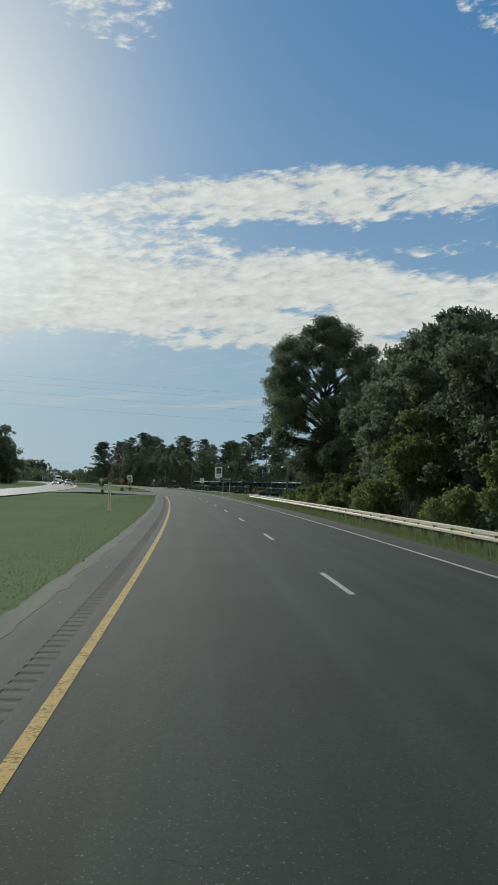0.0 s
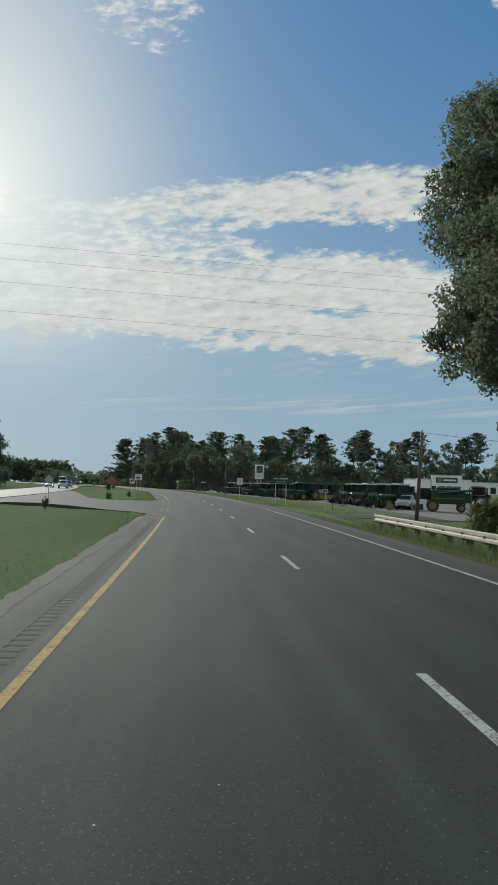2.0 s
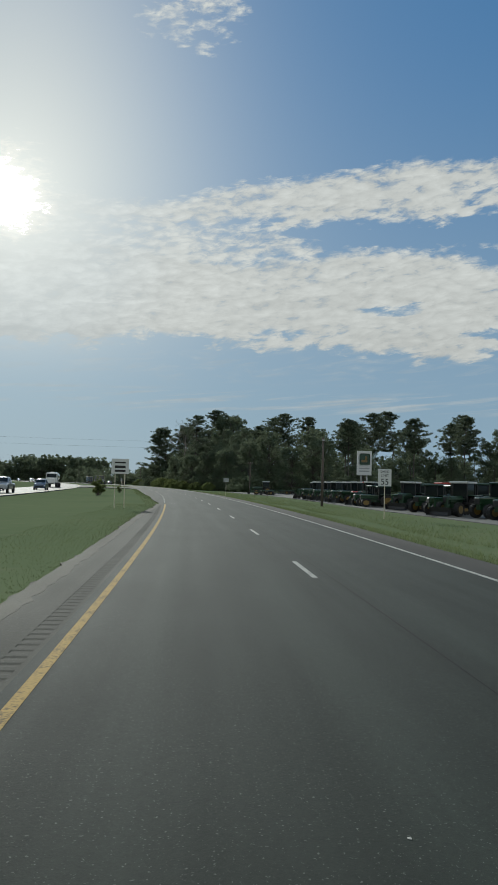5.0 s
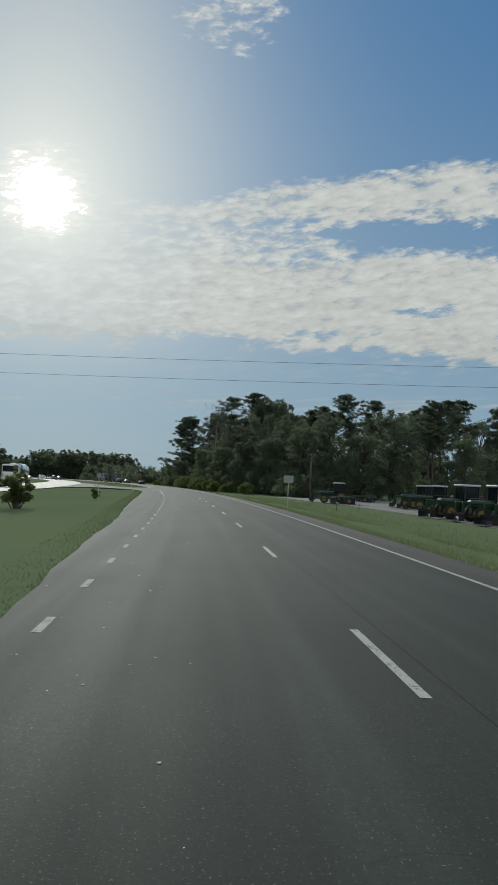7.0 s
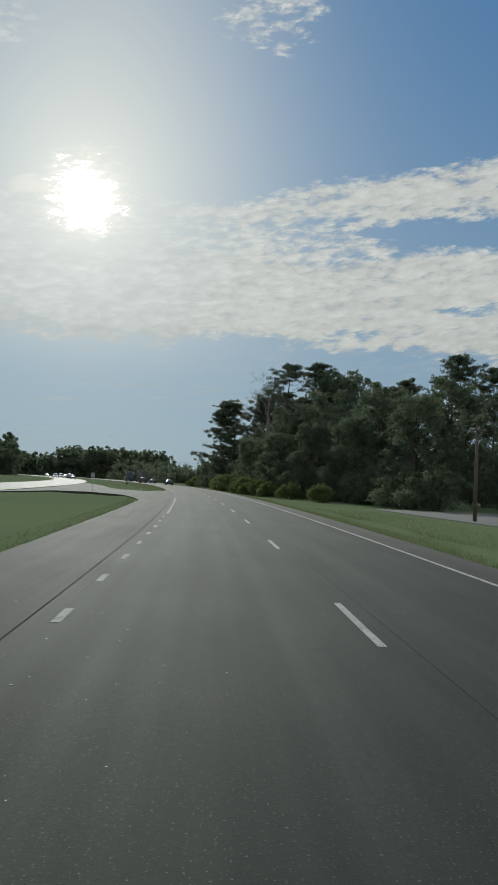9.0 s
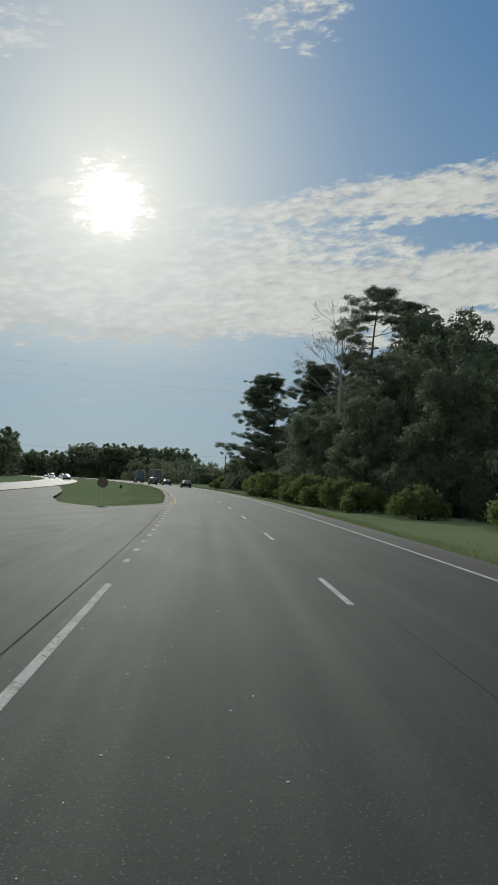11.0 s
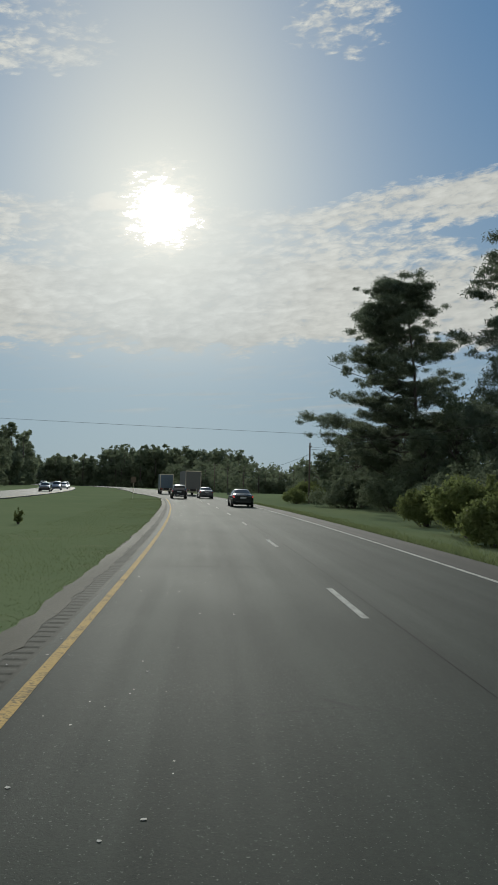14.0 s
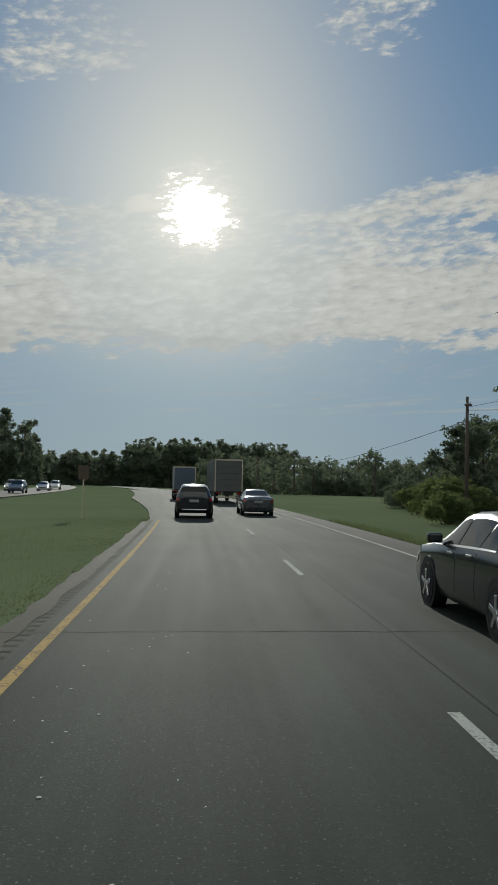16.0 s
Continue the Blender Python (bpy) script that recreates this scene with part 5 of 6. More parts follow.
def make_wheel(car, x, y, r, w, name="wheel", rim_mat=None, spokes=5):
    side = 1 if x > 0 else -1
    bm = bmesh.new()
    cyl(bm, r, w, pose(0, 0, 0, 0, 90, 0), 28)
    es = [e for e in bm.edges if len(e.link_faces) == 2 and any(len(f.verts) > 6 for f in e.link_faces)]
    bmesh.ops.bevel(bm, geom=es, offset=0.03, segments=2, affect="EDGES")
    wheel = part(name, bm, M_RUBBER, car, "black rubber tyre")
    wheel.matrix_basis = pose(x, y, r)
    bm = bmesh.new()
    cyl(bm, r * 0.66, 0.03, Matrix.Translation((side * (w / 2 - 0.005), 0, 0)) @ pose(0, 0, 0, 0, 90, 0), 24)
    part("rim_well", bm, M_BLACK, wheel)
    bm = bmesh.new()
    for k in range(spokes):
        box(bm, side * (w / 2 + 0.008) - 0.012, side * (w / 2 + 0.008) + 0.012, -0.035, 0.035, 0.03, r * 0.64, 0.008, pose(0, 0, 0, 360 / spokes * k, 0, 0))
    cyl(bm, r * 0.16, 0.035, Matrix.Translation((side * (w / 2 + 0.008), 0, 0)) @ pose(0, 0, 0, 0, 90, 0), 16)
    part("rim", bm, rim_mat or M_CHROME, wheel, "metal wheel rim")


SEDAN = [(-2.44, 0.93, 0.86, 0.70, 0.62, 0.36), (-2.36, 1.00, 0.93, 0.82, 0.68, 0.24), (-2.2, 1.07, 0.98, 0.88, 0.70, 0.2), (-1.75, 1.10, 1.0, 0.91, 0.70, 0.19),
         (-1.55, 1.16, 1.0, 0.915, 0.66, 0.19), (-0.85, 1.43, 0.98, 0.92, 0.58, 0.18), (-0.3, 1.475, 0.96, 0.92, 0.585, 0.18), (0.3, 1.45, 0.94, 0.92, 0.59, 0.18),
         (0.55, 1.39, 0.935, 0.92, 0.60, 0.18), (1.3, 1.02, 0.92, 0.915, 0.70, 0.19), (1.9, 0.94, 0.86, 0.90, 0.70, 0.2), (2.25, 0.83, 0.74, 0.85, 0.62, 0.22), (2.42, 0.66, 0.6, 0.72, 0.5, 0.3)]
SUV = [(-2.3, 1.05, 0.95, 0.74, 0.60, 0.42), (-2.22, 1.30, 1.02, 0.88, 0.62, 0.3), (-2.05, 1.58, 1.05, 0.92, 0.62, 0.26), (-1.7, 1.68, 1.05, 0.93, 0.63, 0.25), (-0.6, 1.72, 1.04, 0.93, 0.64, 0.24),
       (0.3, 1.68, 1.02, 0.93, 0.64, 0.24), (0.6, 1.6, 1.0, 0.93, 0.64, 0.24), (1.3, 1.12, 1.0, 0.92, 0.72, 0.25), (1.85, 1.04, 0.93, 0.9, 0.7, 0.26), (2.2, 0.9, 0.8, 0.84, 0.6, 0.28), (2.32, 0.72, 0.64, 0.72, 0.5, 0.36)]
PICKUP = [(-2.75, 1.05, 0.98, 0.92, 0.80, 0.5), (-2.7, 1.12, 1.05, 0.96, 0.86, 0.42), (-1.0, 1.13, 1.06, 0.97, 0.87, 0.4), (-0.95, 1.6, 1.1, 0.97, 0.66, 0.4), (-0.8, 1.82, 1.1, 0.97, 0.66, 0.4),
          (0.4, 1.84, 1.1, 0.97, 0.66, 0.4), (0.75, 1.74, 1.1, 0.97, 0.68, 0.4), (1.35, 1.22, 1.08, 0.97, 0.78, 0.4), (2.4, 1.1, 1.0, 0.95, 0.78, 0.42), (2.7, 0.95, 0.85, 0.9, 0.7, 0.45)]


def make_car(name, rows, paint, label, lit=False, heads=False, kind="sedan"):
    car = tagged(new(name), label, "car")
    sh = Shell(rows)
    part("body", sh.body(), paint, car)
    hi, lo = 4.93, 4.12
    L, Rr = 7 - 0.0, 7
    if kind == "sedan":
        screens = {"rear_window": (-1.62, -0.93), "windshield": (0.52, 1.25)}
        sides = [(-1.18, -0.62, -1.02, -0.72), (-0.6, 0.16, -0.66, 0.14), (0.2, 1.02, 0.18, 0.52)]
        axles, r = (-1.4, 1.38), 0.33
    elif kind == "suv":
        screens = {"rear_window": (-2.2, -2.06), "windshield": (0.56, 1.25)}
        sides = [(-1.75, -0.95, -1.7, -1.0), (-0.9, 0.0, -0.92, -0.02), (0.05, 1.0, 0.03, 0.58)]
        axles, r = (-1.35, 1.33), 0.36
    else:
        screens = {"rear_window": (-0.94, -0.83), "windshield": (0.7, 1.3)}
        sides = [(-0.7, -0.1, -0.72, -0.12), (-0.04, 1.1, -0.05, 0.7)]
        axles, r = (-1.75, 1.75), 0.4
    for nm, (y0, y1) in screens.items():
        part(nm, sh.patch([(y0, 5.12), (y1, 5.12), (y1, 8.88), (y0, 8.88)], 0.006, 10, 10), M_GLASS, car, "dark tinted glass")
    for a0, a1, b0, b1 in sides:
        for flip in (False, True):
            u0, u1 = (4.1, 4.88) if not flip else (9.9, 9.12)
            part("side_window", sh.patch([(a0, u0), (a1, u0), (b1, u1), (b0, u1)], 0.006), M_GLASS, car, "dark tinted glass")
    for y in axles:
        for x in (-1, 1):
            w = float(np.interp(y, sh.c[:, 0], sh.c[:, 3]))
            bm = bmesh.new()
            cyl(bm, r + 0.055, 0.2, pose(x * (w - 0.09), y, r + 0.02, 0, 90, 0), 28)
            part("wheel_arch", bm, M_BLACK, car)
            make_wheel(car, x * (w - 0.085), y, r, 0.215)
    back, front = rows[0][0], rows[-1][0]
    lamp = M_REDLIT if lit else M_REDLAMP
    for flip in (False, True):
        q = (lambda u: 14 - u) if flip else (lambda u: u)
        top_u = 3.9
        part("tail_lamp", sh.patch([(back + 0.02, q(3.0)), (back + 0.26, q(3.1)), (back + 0.2, q(top_u)), (back + 0.03, q(top_u))], 0.008), lamp, car, "red tail lamp")
        part("head_lamp", sh.patch([(front - 0.34, q(2.7)), (front - 0.05, q(2.6)), (front - 0.07, q(3.7)), (front - 0.42, q(3.9))], 0.008), M_HEADLIT if heads else M_HEADLAMP, car, "clear head lamp")
        part("belt_trim", sh.patch([(sides[0][0], q(4.03)), (sides[-1][1] + 0.1, q(4.03)), (sides[-1][1] + 0.1, q(4.09)), (sides[0][0], q(4.09))], 0.008, 12, 1), M_CHROME, car, "thin bright trim strip")
        for y in ((sides[-1][0] - 0.02), (sides[-2][0] + 0.02)):
            part("door_seam", sh.patch([(y - 0.006, q(1.4)), (y + 0.006, q(1.4)), (y + 0.006, q(4.0)), (y - 0.006, q(4.0))], 0.003, 1, 10), M_BLACK, car)
            p = sh.point(y + 0.2, q(3.55))
            bm = bmesh.new()
            box(bm, -0.02, 0.02, -0.1, 0.1, -0.018, 0.018, 0.012)
            h = part("door_handle", bm, M_CHROME, car, "bright door handle")
            h.location = p + Vector((0.015 if flip else -0.015, 0, 0))
        p = sh.point(sides[-1][1] - 0.12, q(4.2))
        bm = bmesh.new()
        box(bm, -0.11, 0.11, -0.06, 0.06, -0.07, 0.07, 0.035)
        part("mirror", bm, paint, car).location = p + Vector((0.13 if flip else -0.13, 0, 0.06))
    zt = rows[1][2]
    bm = bmesh.new()
    box(bm, -0.24, 0.24, back - 0.035, back + 0.03, zt - 0.22, zt - 0.08, 0.006)
    part("number_plate", bm, M_PLATE, car, "blank pale plate")
    bm = bmesh.new()
    box(bm, -0.62, 0.62, back - 0.03, back + 0.12, 0.4, 0.47, 0.02)
    part("bumper_strip", bm, M_CHROME if kind != "sedan" else M_BLACK, car)
    bm = bmesh.new()
    box(bm, -0.55, 0.55, front - 0.1, front + 0.012, 0.42, 0.58, 0.03)
    part("grille", bm, M_BLACK, car)
    return car


PAINT_DARK = plain("paint_dark_green", (0.006, 0.01, 0.0095), 0.24, 0.0, vary=0.1, coat=0.35)
PAINT_GREY = plain("paint_grey", (0.10, 0.10, 0.11), 0.28, 0.5, vary=0.1, coat=1.0)
PAINT_BLACK = plain("paint_black", (0.01, 0.01, 0.012), 0.25, 0.2, vary=0.1, coat=1.0)
PAINT_SILVER = plain("paint_silver", (0.42, 0.43, 0.44), 0.3, 0.6, vary=0.08, coat=1.0)
PAINT_WHITE = plain("paint_white", (0.7, 0.7, 0.68), 0.35, 0.0, vary=0.06, coat=1.0)
PAINT_BLUE = plain("paint_blue", (0.06, 0.09, 0.14), 0.28, 0.4, vary=0.1, coat=1.0)

ROAD_Z = 0.006
c = make_car("sedan", SEDAN, PAINT_DARK, "dark green sedan with lit tail lamps on the highway", lit=True)
c.matrix_basis = at(470.8, 5.97, ROAD_Z)
c = make_car("suv", SUV, PAINT_BLACK, "dark compact sport utility car on the highway", kind="suv")
c.matrix_basis = at(501.9, 1.67, ROAD_Z)
c2 = make_car("sedan", SEDAN, PAINT_GREY, "dark grey sedan on the highway")
c2.matrix_basis = at(506.9, 5.37, ROAD_Z)
OPP_Z = 0.046
white_suv = make_car("suv", SUV, PAINT_WHITE, "white sport utility car on the far carriageway", heads=True, kind="suv")
white_suv.matrix_basis = at(612, -18.0, OPP_Z, 180)
black_suv = make_car("suv", SUV, PAINT_BLUE, "dark sport utility car on the far carriageway", kind="suv")
black_suv.matrix_basis = at(563, -18.2, OPP_Z, 180)
opp_sedan = make_car("sedan", SEDAN, PAINT_BLACK, "black sedan on the far carriageway")
opp_sedan.matrix_basis = at(537, -18.2, OPP_Z, 180)
silver = make_car("sedan", SEDAN, PAINT_SILVER, "silver sedan on the far carriageway", heads=True)
silver.matrix_basis = at(590, -18.0, OPP_Z, 180)
copy_thing(silver, at(640, -22.0, OPP_Z, 180))
copy_thing(white_suv, at(585, -22.2, OPP_Z, 180))
truck_p = make_car("pickup", PICKUP, PAINT_SILVER, "silver pickup truck on the far carriageway", kind="pickup")
truck_p.matrix_basis = at(236, -18.2, OPP_Z, 180)
copy_thing(silver, at(252, -22.0, OPP_Z, 180))
copy_thing(black_suv, at(268, -18.0, OPP_Z, 180))


def make_box_truck(label, box_mat, L, H, W, rear_bar=True):
    t = tagged(new("box_truck"), label, "truck")
    bm = bmesh.new()
    box(bm, -W / 2, W / 2, -L / 2, L / 2 - 2.0, 1.05, H, 0.05)
    cargo = part("cargo_box", bm, box_mat, t)
    bm = bmesh.new()
    for x in (-W / 2 + 0.05, W / 2 - 0.05):
        box(bm, x - 0.05, x + 0.05, -L / 2 - 0.03, -L / 2 + 0.04, 1.05, H, 0.01)
    box(bm, -W / 2, W / 2, -L / 2 - 0.03, -L / 2 + 0.04, H - 0.12, H + 0.01, 0.01)
    part("door_frame", bm, M_STEEL, cargo)
    for k in range(5):
        bm = bmesh.new()
        z0 = 1.1 + (H - 1.3) * k / 5
        box(bm, -W / 2 + 0.12, W / 2 - 0.12, -L / 2 - 0.022, -L / 2 + 0.02, z0, z0 + (H - 1.3) / 5 - 0.02, 0.012)
        part("door_slat", bm, box_mat, cargo)
    bm = bmesh.new()
    box(bm, -W / 2 + 0.1, W / 2 - 0.1, L / 2 - 1.95, L / 2 - 0.1, 0.6, 2.5, 0.18)
    part("cab", bm, PAINT_WHITE, t)
    bm = bmesh.new()
    box(bm, -0.45, 0.45, -L / 2 + 0.1, L / 2 - 0.5, 0.72, 1.045, 0.03)
    part("chassis", bm, M_BLACK, t)
    bm = bmesh.new()
    box(bm, -W / 2 + 0.15, W / 2 - 0.15, -L / 2 - 0.02, -L / 2 + 0.08, 0.5, 0.62, 0.02)
    for x in (-0.6, 0.6):
        box(bm, x - 0.04, x + 0.04, -L / 2 + 0.0, -L / 2 + 0.07, 0.6, 1.06, 0.01)
    part("rear_bar", bm, M_STEEL, t)
    for x in (-1, 1):
        bm = bmesh.new()
        box(bm, x * 0.9 - 0.12, x * 0.9 + 0.12, -L / 2 - 0.03, -L / 2 + 0.02, 0.86, 0.98, 0.02)
        part("tail_lamp", bm, M_REDLAMP, t)
        for y in (-L / 2 + 1.1, L / 2 - 1.0):
            make_wheel(t, x * (W / 2 - 0.22), y, 0.48, 0.36, rim_mat=M_SIGNBACK)
    return t


tk = make_box_truck("blue-backed box truck on the highway", M_BOXBLUE, 7.4, 3.5, 2.35)
tk.matrix_basis = at(547, 2.0, ROAD_Z)
tk = make_box_truck("tall white box trailer truck on the highway", M_BOXWHITE, 14.5, 4.0, 2.55)
tk.matrix_basis = at(538.5, 5.6, ROAD_Z)



def make_tanker(label):
    t = tagged(new("tanker_truck"), label, "truck")
    bm = bmesh.new()
    cyl(bm, 1.02, 8.6, Matrix.Translation((0, -1.6, 2.2)) @ pose(0, 0, 0, 90, 0, 0), 28)
    bmesh.ops.bevel(bm, geom=[e for e in bm.edges if any(len(f.verts) > 6 for f in e.link_faces)], offset=0.25, segments=3, affect="EDGES")
    for f in bm.faces:
        f.smooth = True
    part("tank", bm, M_CHROME, t, "bright round steel tank")
    bm = bmesh.new()
    box(bm, -0.5, 0.5, -5.8, 5.4, 0.7, 1.1, 0.04)
    part("chassis", bm, M_BLACK, t)
    bm = bmesh.new()
    box(bm, -1.15, 1.15, 3.0, 4.6, 0.9, 3.0, 0.2)
    box(bm, -0.8, 0.8, 4.5, 5.9, 0.8, 1.9, 0.2)
    cab = part("cab", bm, PAINT_WHITE, t)
    bm = bmesh.new()
    box(bm, -1.0, 1.0, 4.56, 4.625, 2.0, 2.8, 0.05)
    part("windshield", bm, M_GLASS, cab)
    for x in (-1, 1):
        for y in (-5.0, -3.8, 2.2, 5.0):
            make_wheel(t, x * 1.0, y, 0.5, 0.4, rim_mat=M_SIGNBACK)
    return t


make_tanker("silver tanker truck on the far carriageway").matrix_basis = at(313, -20.2, OPP_Z, 180)


# ---- farm machinery lot ----
def lug_wheel(parent, x, y, r, w, rim):
    wheel = part("wheel", cyl(bmesh.new(), r * 0.94, w, pose(0, 0, 0, 0, 90, 0), 24), M_RUBBER, parent, "black lugged tyre")
    wheel.matrix_basis = pose(x, y, r)
    bm = bmesh.new()
    for k in range(18):
        for sgn in (-1, 1):
            box(bm, 0, sgn * w / 2, -0.035, 0.035, r * 0.9, r, 0, pose(0, 0, 0, 20 * k + 10 * (sgn > 0), 0, 0) @ pose(0, 0, 0, 0, 0, 0))
    part("tread", bm, M_RUBBER, wheel)
    bm = bmesh.new()
    cyl(bm, r * 0.58, w * 1.03, pose(0, 0, 0, 0, 90, 0), 20)
    cyl(bm, r * 0.2, w * 1.12, pose(0, 0, 0, 0, 90, 0), 12)
    part("rim", bm, rim, wheel, "bright wheel rim")


def make_tractor(paint, rim, label, loader=False):
    t = tagged(new("tractor"), label, "tractor", "machines in the lot")
    bm = bmesh.new()
    box(bm, -0.36, 0.36, 0.1, 2.1, 1.0, 1.62, 0.12)
    box(bm, -0.25, 0.25, -0.9, 2.0, 0.62, 1.05, 0.04)
    part("hood", bm, paint, t)
    bm = bmesh.new()
    box(bm, -0.3, 0.3, 2.085, 2.125, 1.06, 1.5, 0.03)
    part("grille", bm, M_BLACK, t)
    bm = bmesh.new()
    for x in (-0.72, 0.72):
        for y, z in ((-1.05, 1.0), (0.2, 1.0)):
            box(bm, x - 0.04, x + 0.04, y - 0.04, y + 0.04, 0.95, 2.62, 0.012)
    box(bm, -0.74, 0.74, -1.08, 0.24, 0.9, 1.12, 0.03)
    part("cab_frame", bm, M_BLACK, t)
    bm = bmesh.new()
    box(bm, -0.69, 0.69, -1.03, 0.19, 1.13, 2.6, 0.03)
    part("cab_glass", bm, M_GLASS, t, "dark cab glass")
    bm = bmesh.new()
    box(bm, -0.84, 0.84, -1.2, 0.36, 2.6, 2.78, 0.07)
    part("roof", bm, paint if not loader else M_SIGNWHITE, t)
    for x in (-0.95, 0.95):
        bm = bmesh.new()
        box(bm, x - 0.28, x + 0.28, -1.35, 0.0, 1.62, 1.7, 0.03)
        part("fender", bm, paint, t)
    bm = bmesh.new()
    cyl(bm, 0.05, 1.2, Matrix.Translation((0.42, 0.5, 2.0)), 12)
    part("exhaust", bm, M_BLACK, t)
    for x in (-0.95, 0.95):
        lug_wheel(t, x, -0.75, 0.82, 0.5, rim)
    for x in (-0.8, 0.8):
        lug_wheel(t, x, 1.55, 0.56, 0.36, rim)
    if loader:
        for x in (-0.55, 0.55):
            bm = bmesh.new()
            box(bm, x - 0.06, x + 0.06, 0.3, 2.9, 1.3, 1.46, 0.02)
            box(bm, x - 0.06, x + 0.06, 2.75, 2.92, 0.35, 1.44, 0.02)
            part("loader_arm", bm, paint, t)
        bm = bmesh.new()
        prof = [(2.95, 0.72), (2.9, 0.35), (3.0, 0.1), (3.55, 0.06), (3.55, 0.09), (3.03, 0.14), (2.94, 0.36), (2.99, 0.72)]
        for x in (-0.98, 0.98):
            vs = [bm.verts.new((x, y, z)) for y, z in prof]
            if x > 0:
                for i in range(8):
                    bm.faces.new((old[i], old[(i + 1) % 8], vs[(i + 1) % 8], vs[i]))
            old = vs
        for x in (-0.99, 0.96):
            box(bm, x, x + 0.03, 2.93, 3.4, 0.1, 0.55)
        bmesh.ops.recalc_face_normals(bm, faces=bm.faces)
        part("bucket", bm, M_BLACK, t)
    return t


def lot_at(s, l, turn):
    return at(s, l, ground_at(s, l), turn)


lot = ribbon("gravel_lot", stations(112, 338, 6.0), lambda s: 21.0 + 1.0 * math.sin(s * 0.05), lambda s: 66.0, 0.0, M_GRAVEL, cols=8)
for v in lot.data.vertices:
    v.co.z += -0.41
tagged(lot, "pale gravel yard of a farm machinery dealer", "yard", kind="structure")


def yard_at(s, l, turn):
    return at(s, l, -0.405, turn)


GREEN_T = "green farm tractor with yellow wheel rims parked in the yard"
tractor = make_tractor(M_FARMGREEN, M_FARMYELLOW, GREEN_T)
tractor.matrix_basis = yard_at(180, 23.6, 118)
rr = np.random.default_rng(8)
for i in range(14):
    if i % 4 != 2:
        copy_thing(tractor, yard_at(184 + i * 3.5 + rr.normal() * 0.5, 24.0 + rr.normal() * 0.9, 120 + rr.normal() * 16) @ Matrix.Diagonal((1, 1, 0.8 + 0.3 * rr.random(), 1)))
for i in range(12):
    copy_thing(tractor, yard_at(176 + i * 5.2, 30 + rr.normal() * 0.8, 110 + rr.normal() * 10))
for i in range(9):
    copy_thing(tractor, yard_at(150 + i * 9.0, 47 + rr.normal(), 100 + rr.normal() * 20))
loader = make_tractor(M_FARMGREEN, M_FARMYELLOW, "green tractor with a front loader parked in the yard", True)
loader.matrix_basis = yard_at(304.5, 23.2, 78)
for s, l, a in ((191, 24.2, 135), (205, 23.6, 128), (219, 23.9, 140), (233, 24.0, 125), (262.5, 24.0, 100), (257, 24.4, 96), (251.5, 24.2, 104), (246, 24.4, 98), (240.5, 24.2, 105), (141, 25.2, 104), (147, 25.4, 118), (153, 25.2, 96), (159, 25.5, 110), (165, 26.5, 120), (284, 29.5, 62), (288, 30, 70), (292, 30.4, 66), (235, 25, 110)):
    copy_thing(loader, yard_at(s, l, a))
red_t = make_tractor(M_FARMRED, M_SIGNBACK, "red farm tractor parked in the yard")
red_t.matrix_basis = yard_at(236.5, 24.6, 100)
for s, l, a in ((220, 27.5, 100), (300, 40, 120), (306, 42, 100), (295, 44, 90), (150, 38, 70)):
    copy_thing(red_t, yard_at(s, l, a))


def make_combine(label):
    t = tagged(new("combine_harvester"), label, "combine harvester", "machines in the lot")
    bm = bmesh.new()
    box(bm, -1.5, 1.5, -3.6, 1.6, 1.3, 3.5, 0.15)
    box(bm, -1.2, 1.2, -4.6, -3.5, 1.5, 3.0, 0.2)
    part("body", bm, M_FARMGREEN, t)
    bm = bmesh.new()
    box(bm, -1.52, 1.52, -3.4, 1.4, 2.1, 2.2, 0.02)
    part("stripe", bm, M_FARMYELLOW, t)
    bm = bmesh.new()
    box(bm, -0.85, 0.85, 1.6, 3.2, 1.9, 3.5, 0.12)
    part("cab", bm, M_GLASS, t, "dark glass cab")
    bm = bmesh.new()
    box(bm, -0.95, 0.95, 1.5, 3.4, 3.5, 3.68, 0.06)
    box(bm, -1.45, 1.45, -2.6, 0.8, 3.5, 3.9, 0.15)
    part("roof", bm, M_FARMGREEN, t)
    bm = bmesh.new()
    cyl(bm, 0.2, 5.2, Matrix.Translation((-1.75, -2.2, 3.2)) @ pose(0, 0, 0, 84, 0, 0), 14)
    part("unloading_pipe", bm, M_FARMGREEN, t)
    bm = bmesh.new()
    box(bm, -0.6, 0.6, 2.6, 4.2, 0.6, 1.5, 0.08, pose(0, 0, 0.1, -8, 0, 0))
    part("feeder", bm, M_FARMGREEN, t)
    for x in (-1.55, 1.55):
        lug_wheel(t, x, 1.3, 0.98, 0.75, M_FARMYELLOW)
        lug_wheel(t, x * 0.85, -3.0, 0.66, 0.5, M_FARMYELLOW)
    return t


combine = make_combine("large green combine harvester parked in the yard")
combine.matrix_basis = yard_at(133, 27.2, 72) @ Matrix.Scale(0.64, 4)
copy_thing(combine, yard_at(212, 38, 98) @ Matrix.Scale(0.85, 4))
copy_thing(combine, yard_at(222, 39, 105) @ Matrix.Scale(0.85, 4))


